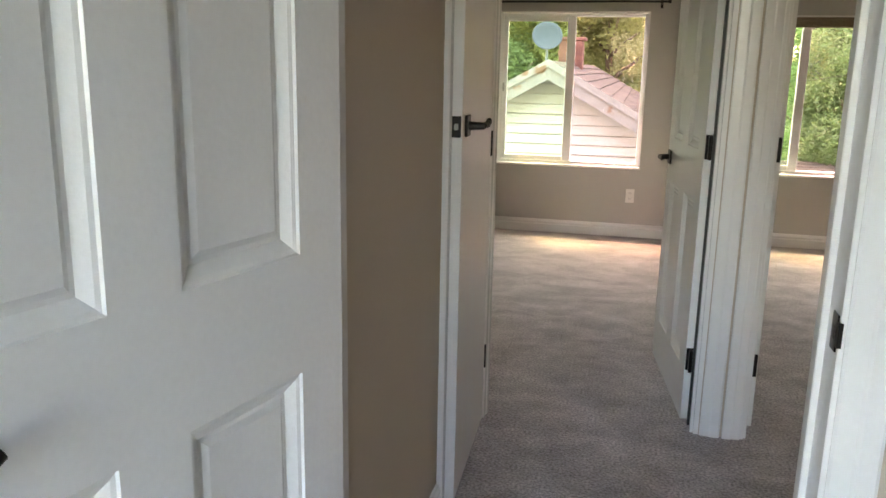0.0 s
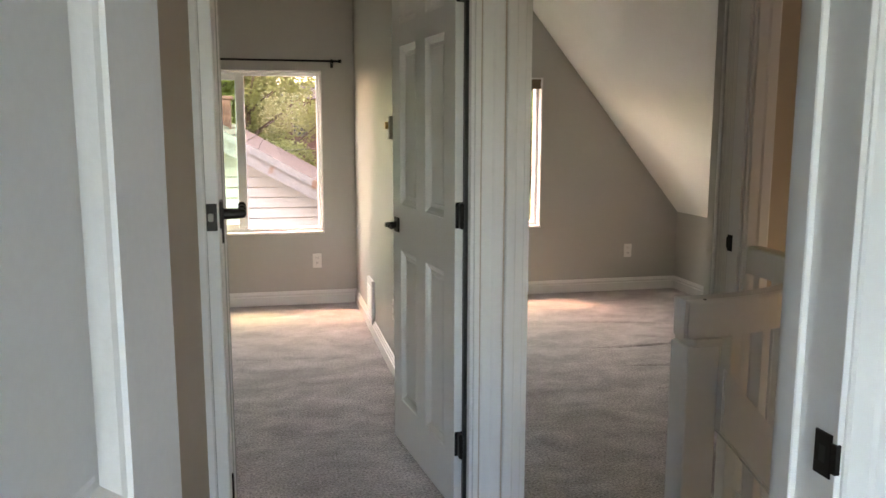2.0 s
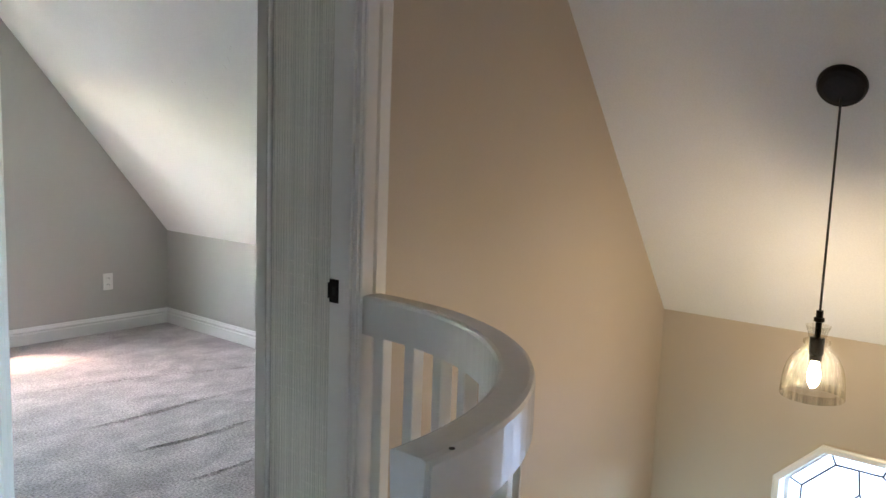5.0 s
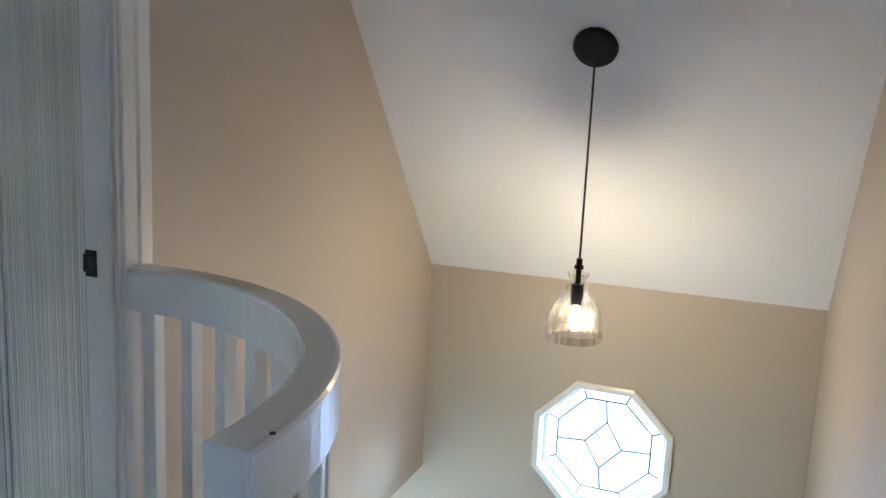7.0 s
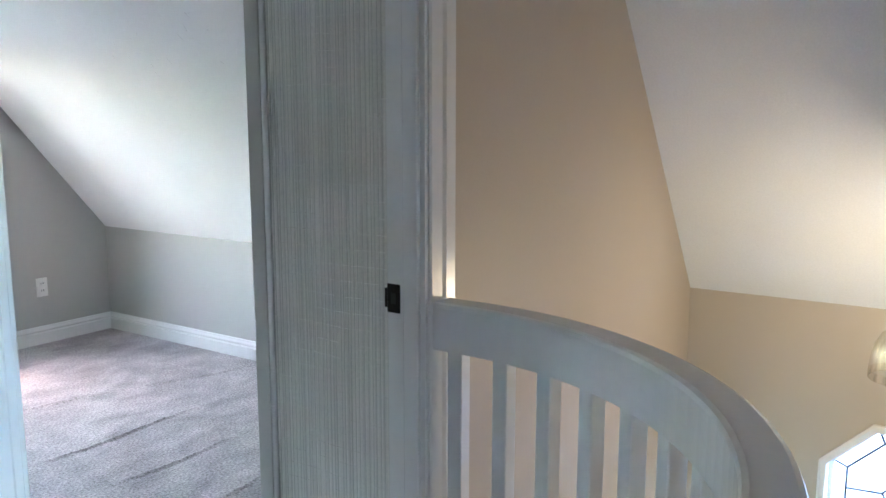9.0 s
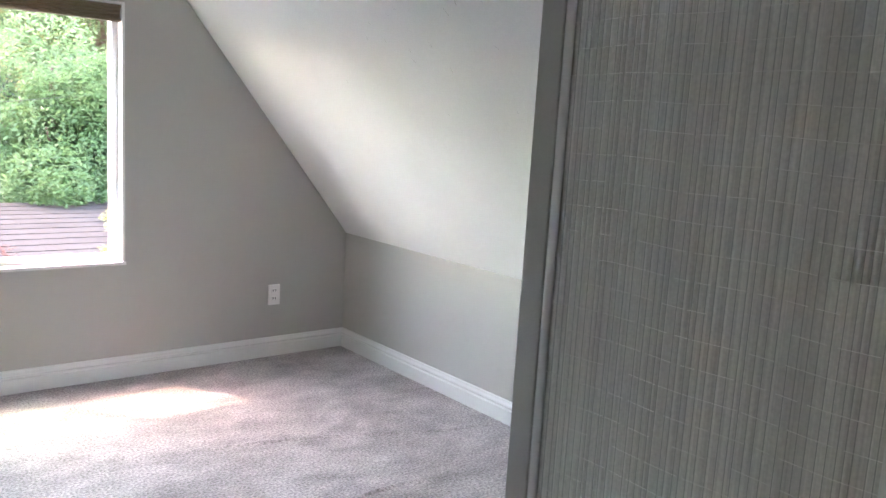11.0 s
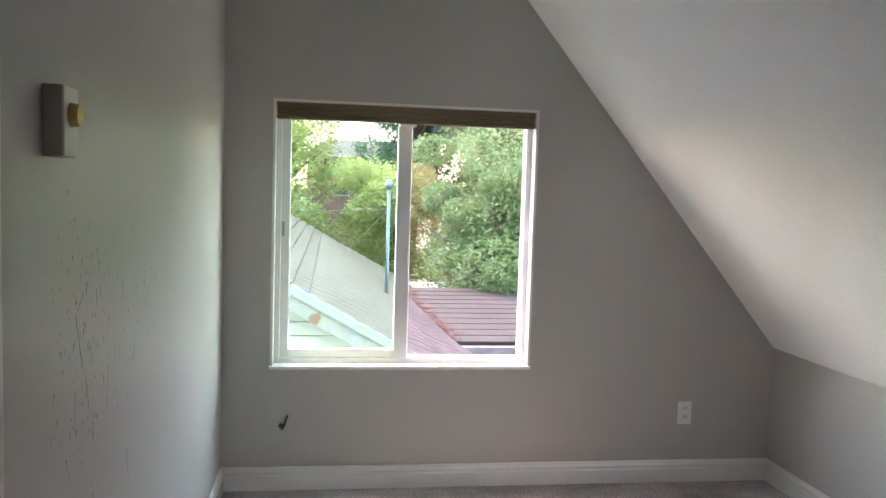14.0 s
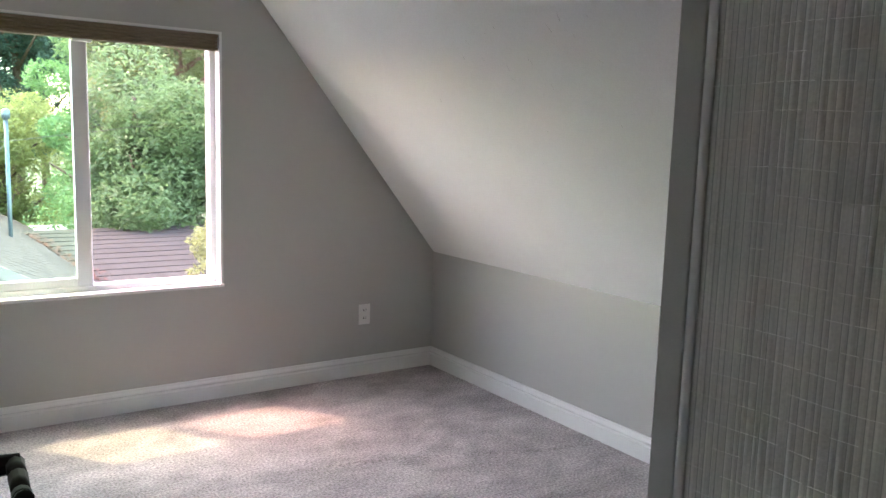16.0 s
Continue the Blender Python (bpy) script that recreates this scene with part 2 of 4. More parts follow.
# ---- plan ----
YF = 3.62            # window wall, room face
YW0, YW1 = -0.118, -0.03   # wall with the two bedroom doors
XK, ZK, PITCH = 2.785, 0.670, 1.223   # knee wall, its height, rise of the roof slope
XE = 2.85            # end wall of the stairs
ZC = 2.42
XS = XK - (ZC - ZK) / PITCH
XL = -0.81           # closet wall of the landing
YB0, YB1 = -1.825, -1.70  # wall of the first room
XA = -3.0
WIN_A = (-1.464, -0.25, 0.567, 1.815)
WIN_B = (0.322, 1.538, 0.567, 1.788)
XD = 0.108           # bedroom face of the divider wall
XB = 0.165           # hinge side of the second bedroom opening
DOOR_H = 2.05
T = 0.16             # outer wall thickness


def wall_with_windows(x0, x1, y0, y1, z0, z1, holes):
    bm = bmesh.new()
    xs = x0
    for a, b, c, d in sorted(holes):
        bx(bm, xs, a, y0, y1, z0, z1)
        bx(bm, a, b, y0, y1, z0, c)
        bx(bm, a, b, y0, y1, d, z1)
        xs = b
    bx(bm, xs, x1, y0, y1, z0, z1)
    return bm


struct("wall_north", wall_with_windows(XA, XK, YF, YF + T, -3.0, ZC + 0.3, [WIN_A, WIN_B]), WALL, "warm grey painted window wall", "wall")
bm = bmesh.new()
bx(bm, 0.0, XD, YW1, YF, 0, ZC)
struct("wall_divider", bm, WALL, "pale painted wall between two bedrooms", "wall")
# wall with both door openings, carried on beside the stairs
bm = bmesh.new()
for a, b, z0 in ((XA, -0.87, 0.0), (0.02, XB, 0.0), (1.015, XE, -0.26)):
    bx(bm, a, b, YW0, YW1, z0, ZC)
for a, b in ((-0.87, 0.02), (XB, 1.015)):
    bx(bm, a, b, YW0, YW1, DOOR_H + 0.02, ZC)
struct("wall_landing", bm, TAN, "tan painted landing wall with door openings", "wall")
bm = bmesh.new()
bx(bm, XK, XE + T, YW1, YF, -0.3, ZK + 0.12)
struct("wall_knee", bm, WALL, "low warm grey knee wall under the slope", "wall")
# closet wall of the landing
bm = bmesh.new()
bx(bm, XL - 0.12, XL, YB1, -0.88, 0, ZC)
bx(bm, XL - 0.12, XL, -0.19, YW0, 0, ZC)
bx(bm, XL - 0.12, XL, -0.88, -0.19, DOOR_H, ZC)
struct("wall_closet_side", bm, TAN, "tan painted landing wall beside closet", "wall")
bm = bmesh.new()
bx(bm, XL - 0.9, XL - 0.8, YB1, YW0, 0, ZC)
struct("wall_closet_back", bm, TAN, "plain closet back wall", "wall")
# wall of the first room, carried on as the far stair wall
bm = bmesh.new()
bx(bm, XA, -0.83, YB0, YB1, 0, ZC)
bx(bm, 0.055, XE, YB0, YB1, -3.0, ZC)
bx(bm, -0.83, 0.055, YB0, YB1, DOOR_H + 0.02, ZC)
struct("wall_first_room", bm, TAN, "tan painted wall along the stairwell", "wall")
bm = bmesh.new()
bx(bm, XA - T, XA, -5.0, YF + T, -0.3, ZC + 0.3)
struct("wall_west", bm, WALL, "plain grey painted wall", "wall")
bm = wall_with_windows(XA, XE, -5.0 - T, -5.0, -0.3, ZC + 0.3, [(-1.40, 0.05, 0.75, 2.05)])
struct("wall_south", bm, WALL, "plain grey painted wall with window opening", "wall")
bm = bmesh.new()
bx(bm, XE, XE + T, -5.0, YB1, -0.3, ZC)
struct("wall_east", bm, WALL, "plain grey painted wall", "wall")
# end wall of the stairs with an eight-sided opening
OY, OZ, OR = -0.914, -0.03, 0.262
bm = bmesh.new()
oct_r = OR / math.cos(math.pi / 8)
inner = [(OY + oct_r * math.cos(math.pi / 8 + k * math.pi / 4), OZ + oct_r * math.sin(math.pi / 8 + k * math.pi / 4)) for k in range(8)]
y0, y1, z0, z1 = YB1, YW1, -3.0, ZK + 0.12
outer = []
for (a, b) in inner:
    da, db = a - OY, b - OZ
    if abs(da) > abs(db):
        outer.append((y1 if da > 0 else y0, b))
    else:
        outer.append((a, z1 if db > 0 else z0))
corners = {(1, 1): (y1, z1), (-1, 1): (y0, z1), (-1, -1): (y0, z0), (1, -1): (y1, z0)}
for xx in (XE, XE + T):
    vi = [bm.verts.new((xx, a, b)) for a, b in inner]
    vo = [bm.verts.new((xx, a, b)) for a, b in outer]
    for k in range(8):
        j = (k + 1) % 8
        loop = [vi[k], vo[k]]
        if abs(outer[k][0] - outer[j][0]) > 1e-6 and abs(outer[k][1] - outer[j][1]) > 1e-6:
            sgn = (1 if outer[k][0] + outer[j][0] > 2 * OY else -1, 1 if outer[k][1] + outer[j][1] > 2 * OZ else -1)
            loop.append(bm.verts.new((xx, *corners[sgn])))
        loop += [vo[j], vi[j]]
        bm.faces.new(loop)
for k in range(8):
    a, b = inner[k], inner[(k + 1) % 8]
    bm.faces.new([bm.verts.new((XE, *a)), bm.verts.new((XE, *b)), bm.verts.new((XE + T, *b)), bm.verts.new((XE + T, *a))])
struct("wall_stair_end", bm, TAN, "tan painted stairwell end wall", "wall")
# ceilings
def slope(xk, ya, yb):
    bm = bmesh.new()
    xs = xk - (ZC - ZK) / PITCH
    pts = [(xk + T, ZK - T * PITCH), (xs, ZC), (xs, ZC + 0.2), (xk + T, ZK - T * PITCH + 0.25)]
    va = [bm.verts.new((px, ya, pz)) for px, pz in pts]
    vb = [bm.verts.new((px, yb, pz)) for px, pz in pts]
    for i in range(4):
        bm.faces.new((va[i], va[(i + 1) % 4], vb[(i + 1) % 4], vb[i]))
    bm.faces.new(va[::-1])
    bm.faces.new(vb)
    return bm


struct("ceiling_slope_bedroom", slope(XK, YW1 - 0.04, YF), CEIL, "white painted sloped attic ceiling", "ceiling")
struct("ceiling_slope_stairs", slope(XE + 0.008, -5.0, YW1 - 0.04), CEIL, "white painted slope over the stairs", "ceiling")
bm = bmesh.new()
bx(bm, XA, XS + 0.08, -5.0, YF, ZC, ZC + 0.2)
struct("ceiling", bm, CEIL, "white painted flat ceiling", "ceiling")
# lower hall seen past the foot of the landing wall
bm = bmesh.new()
bx(bm, XE, XE + T, YW1, 1.6, -3.0, -0.3)
bx(bm, -0.5, XE, 1.6, 1.7, -3.0, -0.24)
struct("wall_lower_hall", bm, TAN, "tan painted lower hall wall below landing", "wall")

# ---- floors ----
RC = Vector((0.360, -0.20))   # centre of the rounded landing edge
R_OUT, R_IN = 0.718, 0.653


def crease(x, y):
    """Low ridges where the carpet has buckled."""
    h = 0.0
    for xa, ya, xb, yb, amp in ((1.45, 2.64, 2.85, 2.19, 0.010), (1.28, 1.97, 2.15, 1.92, 0.010), (1.30, 1.56, 2.0, 1.51, 0.009), (1.28, 1.12, 1.85, 1.17, 0.009)):
        u = (x - xa) / (xb - xa)
        d = y - (ya + (yb - ya) * u + 0.02 * math.sin(6 * x + ya))
        fade = max(0.0, min(1.0, (x - xa) / 0.15, (xb - x) / 0.15))
        h += 0.6 * amp * fade * (math.exp(-(d / 0.008) ** 2) - 0.5 * math.exp(-((d + 0.022) / 0.014) ** 2))
    return h


bm = bmesh.new()
nx, ny = 80, 520
gx = [0.0 + XK * i / nx for i in range(nx + 1)]
gy = [YW1 + (YF - YW1) * j / ny for j in range(ny + 1)]
grid = [[bm.verts.new((x, y, crease(x, y) + 0.002 * noise.noise((x * 3, y * 3, 0)))) for y in gy] for x in gx]
for i in range(nx):
    for j in range(ny):
        bm.faces.new((grid[i][j], grid[i + 1][j], grid[i + 1][j + 1], grid[i][j + 1]))
ob = struct("floor_bedroom", bm, CARPET, "mauve grey carpet with buckled creases", "floor")
for p in ob.data.polygons:
    p.use_smooth = True
bm = bmesh.new()
bx(bm, 0.0, XK, YW1, YF, -0.24, -0.01)
bx(bm, XA, 0.0, YW1, YF, -0.24, 0)
bx(bm, XA, 0.34, -5.0, YW0, -0.24, 0)
bx(bm, -0.87, 0.02, YW0, YW1, -0.24, 0)
bx(bm, XB, 1.015, YW0, YW1, -0.24, 0)
bx(bm, 0.34, XE, -5.0, YB0, -0.24, 0)
struct("floor", bm, CARPET, "mauve grey cut pile carpet", "floor")
# rounded edge of the landing, with a white fascia below
bm = bmesh.new()
arc = [(RC.x + 0.70 * math.sin(a), RC.y - 0.70 * math.cos(a)) for a in [math.pi / 2 * i / 20 for i in range(21)]] + [(RC.x + 0.70, YW0), (0.34, YW0), (0.34, RC.y - 0.70)]
top = [bm.verts.new((x, y, 0.0)) for x, y in arc]
bot = [bm.verts.new((x, y, -0.24)) for x, y in arc]
bm.faces.new(top)
bm.faces.new(bot[::-1])
for i in range(len(arc)):
    j = (i + 1) % len(arc)
    bm.faces.new((top[i], bot[i], bot[j], top[j]))
struct("floor_landing_edge", bm, CARPET, "mauve grey carpet on rounded landing", "floor")

# stairs going down
stairs = thing("staircase", pose(0.34, 0, 0), "carpeted staircase going down from the landing", "staircase")
for k in range(11):
    bm = bmesh.new()
    z = -0.19 * (k + 1)
    bx(bm, 0.225 * k, 0.225 * (k + 1) + 0.02, YB1 + 0.002, -0.94 + 0.79 * min(1, k / 3) if k > 2 else -0.94, z - 0.19, z, 0.015)
    part("step", bm, CARPET, stairs)
bm = bmesh.new()
bx(bm, -0.5, XE, YB1, 1.6, -3.0, -2.4)
struct("floor_lower_hall", bm, CARPET, "carpeted lower hall floor", "floor")


# ---- trim ----
def casing(name, axis, face, out, inner, outer_, z1):
    """A moulded upright board: inner edge thin, outer edge thick."""
    w = outer_ - inner
    prof = [(0, 0), (0, 0.007), (0.06, 0.010), (0.45, 0.012), (0.55, 0.016), (0.92, 0.017), (1.0, 0.013), (1.0, 0)]
    bm = bmesh.new()
    lo, hi = [], []
    for u, d in prof:
        a, b = inner + w * u, face + out * d
        x, y = (a, b) if axis == "x" else (b, a)
        lo.append(bm.verts.new((x, y, 0.0)))
        hi.append(bm.verts.new((x, y, z1)))
    n = len(prof)
    for i in range(n):
        bm.faces.new((lo[i], lo[(i + 1) % n], hi[(i + 1) % n], hi[i]))
    bm.faces.new(lo)
    bm.faces.new(hi[::-1])
    return struct(name, bm, TRIM, "white painted door casing", "trim")


H2 = DOOR_H + 0.07
casing("trim_casing_1", "x", YW0, -1, 0.024, 0.097, H2)
casing("trim_casing_2", "x", YW0, -1, 0.171, 0.106, H2)
casing("trim_casing_3", "x", YW0, -1, 1.006, 1.092, H2)
casing("trim_casing_4", "y", XL, 1, -0.862, -0.935, H2)
casing("trim_casing_5", "x", YB1, 1, 0.046, 0.12, H2)
casing("trim_casing_6", "x", YB0, -1, 0.046, 0.12, H2)
casing("trim_casing_7", "x", YB0, -1, -0.828, -0.90, H2)


def jambs(name, x0, x1, y0, y1, stop_y, strike_side=None):
    """Side boards, head board and door stops of an opening across x."""
    bm = bmesh.new()
    bx(bm, x0, x0 + 0.018, y0, y1, 0, DOOR_H, 0.001, 1)
    bx(bm, x1 - 0.018, x1, y0, y1, 0, DOOR_H, 0.001, 1)
    bx(bm, x0, x1, y0, y1, DOOR_H, DOOR_H + 0.018)
    a, b = sorted((stop_y, stop_y + (0.036 if stop_y < (y0 + y1) / 2 else -0.036)))
    bx(bm, x0 + 0.018, x0 + 0.030, a, b, 0, DOOR_H, 0.002, 1)
    bx(bm, x1 - 0.030, x1 - 0.018, a, b, 0, DOOR_H, 0.002, 1)
    return struct(name, bm, TRIM, "white painted door jamb with stop", "trim")


jambs("trim_jamb_1", -0.87, 0.02, YW0 - 0.003, YW1 + 0.003, YW0 + 0.008)
jambs("trim_jamb_2", XB, 1.015, YW0 - 0.003, YW1 + 0.003, YW0 + 0.008)
jambs("trim_jamb_3", -0.83, 0.055, YB0 - 0.003, YB1 + 0.003, YB1 - 0.02)
bm = bmesh.new()
bx(bm, XL - 0.12, XL + 0.003, -0.208, -0.19, 0, DOOR_H)
bx(bm, XL - 0.12, XL + 0.003, -0.88, -0.862, 0, DOOR_H)
struct("trim_jamb_4", bm, TRIM, "white painted closet jamb", "trim")
casing("trim_casing_8", "y", XL, 1, -0.205, -0.135, H2)

BASE = [(0, 0), (0.016, 0), (0.016, 0.066), (0.010, 0.070), (0.009, 0.077), (0.015, 0.081), (0.014, 0.088), (0.008, 0.097), (0.006, 0.105), (0, 0.108)]
for nm, path in (("baseboard_1", [(XK, 0.77, 0), (XK, YF, 0), (XD, YF, 0), (XD, YW1, 0)]),
                 ("baseboard_2", [(0.0, YW1 + 0.06, 0), (0.0, YF, 0), (XA, YF, 0)]),
                 ("baseboard_3", [(XL, -0.937, 0), (XL, YB1, 0)])):
    bm = bmesh.new()
    sweep(bm, BASE, path)
    struct(nm, bm, TRIM, "white moulded baseboard", "baseboard")


# ---- windows ----
def window(name, box, room, blind=False):
    x0, x1, z0, z1 = box
    w = tagged(new(name), "white vinyl sliding window with two panes", "window", kind="structure")
    w.location = (0, 0, 0)
    ya, yb = YF + 0.065, YF + 0.135
    # lining of the recess
    bm = bmesh.new()
    bx(bm, x0, x0 + 0.012, YF - 0.004, ya, z0 + 0.012, z1 - 0.012)
    bx(bm, x1 - 0.012, x1, YF - 0.004, ya, z0 + 0.012, z1 - 0.012)
    bx(bm, x0, x1, YF - 0.004, ya, z1 - 0.012, z1)
    part("window_lining", bm, TRIM, w)
    bm = bmesh.new()
    bx(bm, x0 - 0.004, x1 + 0.004, YF - 0.012, ya, z0 - 0.004, z0 + 0.012, 0.003)
    part("window_sill", bm, TRIM, w)
    bm = bmesh.new()
    f = 0.038
    bx(bm, x0, x0 + f, ya, yb, z0, z1, 0.003, 1)
    bx(bm, x1 - f, x1, ya, yb, z0, z1, 0.003, 1)
    bx(bm, x0 + f, x1 - f, ya, yb, z0, z0 + f, 0.003, 1)
    bx(bm, x0 + f, x1 - f, ya, yb, z1 - f, z1, 0.003, 1)
    part("window_frame", bm, VINYL, w)
    xm = (x0 + x1) / 2 + 0.01
    # sliding sash in front, fixed pane behind
    bm = bmesh.new()
    a, b, c, d = x0 + f - 0.004, xm + 0.016, z0 + f - 0.006, z1 - f + 0.006
    s, y2, y3 = 0.044, ya + 0.006, ya + 0.034
    bx(bm, a, a + s, y2, y3, c, d, 0.004, 1)
    bx(bm, b - 0.068, b, y2, y3, c, d, 0.004, 1)
    bx(bm, a + s, b - 0.068, y2, y3, c, c + s, 0.004, 1)
    bx(bm, a + s, b - 0.068, y2, y3, d - s, d, 0.004, 1)
    sash = part("sash", bm, VINYL, w)
    bm = bmesh.new()
    bx(bm, a + 0.008, a + 0.022, y2 - 0.012, y2 + 0.004, 1.17, 1.24, 0.003)
    part("latch", bm, METAL, sash)
    bm = bmesh.new()
    bx(bm, xm - 0.024, xm + 0.012, ya + 0.036, ya + 0.062, z0 + f, z1 - f, 0.003, 1)
    part("mullion", bm, VINYL, w)
    bm = bmesh.new()
    bx(bm, a + s - 0.004, b - 0.064, ya + 0.017, ya + 0.023, c + s - 0.004, d - s + 0.004)
    part("pane", bm, GLASS_L, w)
    bm = bmesh.new()
    bx(bm, xm + 0.010, x1 - f + 0.004, ya + 0.047, ya + 0.053, z0 + f - 0.004, z1 - f + 0.004)
    part("pane", bm, GLASS_R, w)
    return w


window("window_1", WIN_A, "a")
window("window_2", WIN_B, "b")
# folded blind
x0, x1, z0, z1 = WIN_B
bl = thing("window_blind", pose((x0 + x1) / 2, YF + 0.03, 1.741), "brown pleated blind drawn up under window head", "blind")
hw = (x1 - x0) / 2 - 0.014
bm = bmesh.new()
bx(bm, -hw, hw, -0.025, 0.028, 0.018, 0.034, 0.003)
part("headrail", bm, BLIND, bl)
for k in range(3):
    bm = bmesh.new()
    bx(bm, -hw + 0.002, hw - 0.002, -0.027 + 0.002 * k, 0.026, 0.004 - 0.014 * k, 0.0165 - 0.014 * k, 0.004)
    part("pleat", bm, BLIND, bl)
bm = bmesh.new()
bx(bm, -hw, hw, -0.026, 0.026, -0.040, -0.026, 0.004)
part("bottom_rail", bm, BLIND, bl)
bm = bmesh.new()
bx(bm, -0.045, 0.035, -0.030, 0.0, -0.052, -0.0405, 0.004)
part("grip", bm, PLATE, bl, "white plastic grip tab")
# curtain rod in the other bedroom
rod = thing("curtain_rod", pose(-0.86, YF - 0.08, 1.882), "thin black metal curtain rod on brackets", "curtain rod")
bm = bmesh.new()
cyl(bm, (-0.76, 0, 0), (0.745, 0, 0), 0.008, n=12)
part("rod", bm, BRONZE, rod, smooth=True)
for x in (-0.76, 0.745):
    bm = bmesh.new()
    cyl(bm, (x - 0.012, 0, 0), (x + 0.012, 0, 0), 0.013, n=14)
    part("end_cap", bm, BRONZE, rod)
for x in (-0.70, 0.69):
    bm = bmesh.new()
    bx(bm, x - 0.006, x + 0.006, 0.0, 0.08, -0.016, -0.006, 0.002)
    bx(bm, x - 0.010, x + 0.010, 0.074, 0.08, -0.045, 0.02, 0.002)
    part("bracket", bm, BRONZE, rod)


# ---- doors ----
def panel_face(bm, w, h, y, out, panels):
    """One moulded face of a six-panel door; out is the way it faces."""
    xs = sorted({0, w, *[v for p in panels for v in p[:2]]})
    zs = sorted({0, h, *[v for p in panels for v in p[2:]]})
    vt = {}

    def v(x, z, d=0.0):
        k = (round(x, 4), round(z, 4), round(d, 4))
        if k not in vt:
            vt[k] = bm.verts.new((x, y - out * d, z))
        return vt[k]
    for a, b in zip(xs, xs[1:]):
        for c, d in zip(zs, zs[1:]):
            if not any(p[0] <= a and b <= p[1] and p[2] <= c and d <= p[3] for p in panels):
                bm.faces.new((v(a, c), v(b, c), v(b, d), v(a, d)))
    for a, b, c, d in panels:
        rings = []
        for ins, dep in ((0, 0), (0.003, 0.004), (0.010, 0.006), (0.027, 0.0165), (0.034, 0.0165), (0.044, 0.0115)):
            rings.append([v(a + ins, c + ins, dep), v(b - ins, c + ins, dep), v(b - ins, d - ins, dep), v(a + ins, d - ins, dep)])
        for r, q in zip(rings, rings[1:]):
            for i in range(4):
                bm.faces.new((r[i], r[(i + 1) % 4], q[(i + 1) % 4], q[i]))
        bm.faces.new(rings[-1])


def door_slab(w, h, y0, y1, panelled=True):
    bm = bmesh.new()
    if not panelled:
        return bx(bm, 0, w, y0, y1, 0, h, 0.002, 1)
    st, mu = 0.112, 0.118
    pw = (w - 2 * st - mu) / 2
    panels = []
    for x in (st, st + pw + mu):
        for z0, z1 in ((0.20, 0.86), (1.055, 1.70), (1.79, 1.915)):
            panels.append((x, x + pw, z0, z1))
    panel_face(bm, w, h, y0, -1, panels)
    panel_face(bm, w, h, y1, 1, panels)
    for a, b, c, d in ((0, 0, 0, h), (w, w, 0, h)):
        bm.faces.new([bm.verts.new(p) for p in ((a, y0, c), (a, y1, c), (a, y1, d), (a, y0, d))])
    for z in (0, h):
        bm.faces.new([bm.verts.new(p) for p in ((0, y0, z), (w, y0, z), (w, y1, z), (0, y1, z))])
    return bm


def lever(door, x, y, z, out, way):
    """Rosette, neck and lever on one face; way is the side the lever points to."""
    bm = bmesh.new()
    bx(bm, x - 0.031, x + 0.031, min(y, y + out * 0.009), max(y, y + out * 0.009), z - 0.031, z + 0.031, 0.003)
    h = part("door_handle", bm, BRONZE, door, "black bronze lever handle")
    bm = bmesh.new()
    cyl(bm, (x, y + out * 0.008, z), (x, y + out * 0.055, z), 0.013, 0.010, 14)
    part("neck", bm, BRONZE, h)
    bm = bmesh.new()
    pts = [(0, 0), (0.04, 0.001), (0.08, -0.001), (0.105, 0.004), (0.118, 0.010)]
    prev = None
    for (u, dz), (u2, dz2) in zip(pts, pts[1:]):
        cyl(bm, (x + way * u, y + out * (0.050 + 0.02 * u), z + dz), (x + way * u2, y + out * (0.050 + 0.02 * u2), z + dz2), 0.0095, 0.0085, 10)
    part("lever", bm, BRONZE, h, smooth=True)


def hinge_on(door, z, y0, y1, side):
    """Leaf on the hinge edge of the door, with its barrel."""
    bm = bmesh.new()
    bx(bm, -0.003, 0.001, y0 + 0.002, y1 - 0.002, z - 0.045, z + 0.045, 0.0012, 1)
    hg = part("hinge", bm, BRONZE, door, "black rounded butt hinge")
    bm = bmesh.new()
    cyl(bm, (-0.004, side, z - 0.046), (-0.004, side, z + 0.046), 0.0065, n=10)
    part("barrel", bm, BRONZE, hg)


def latch_plate(door, w, z, y0, y1):
    ym = (y0 + y1) / 2
    bm = bmesh.new()
    bx(bm, w - 0.001, w + 0.0025, ym - 0.0135, ym + 0.0135, z - 0.030, z + 0.030, 0.001, 1)
    p = part("latch_plate", bm, BRONZE, door)
    bm = bmesh.new()
    bx(bm, w, w + 0.010, ym - 0.006, ym + 0.006, z - 0.009, z + 0.009, 0.003)
    part("latch_bolt", bm, METAL, p)


def door(name, m, w, y0, y1, pivot_y, label, panelled=True, lz=0.965, levers=(-1, 1), hinges=(0.25, 1.075, 1.83)):
    d = tagged(new(name), label, "door", kind="structure")
    d.matrix_world = m
    part("slab", door_slab(w, 2.03, y0, y1, panelled), DOORW, d)
    for z in hinges:
        hinge_on(d, z, min(y0, 0.0), y1, pivot_y)
    latch_plate(d, w, lz, y0, y1)
    for o in levers:
        lever(d, w - 0.065, y0 if o < 0 else y1, lz, o, -1)
    return d


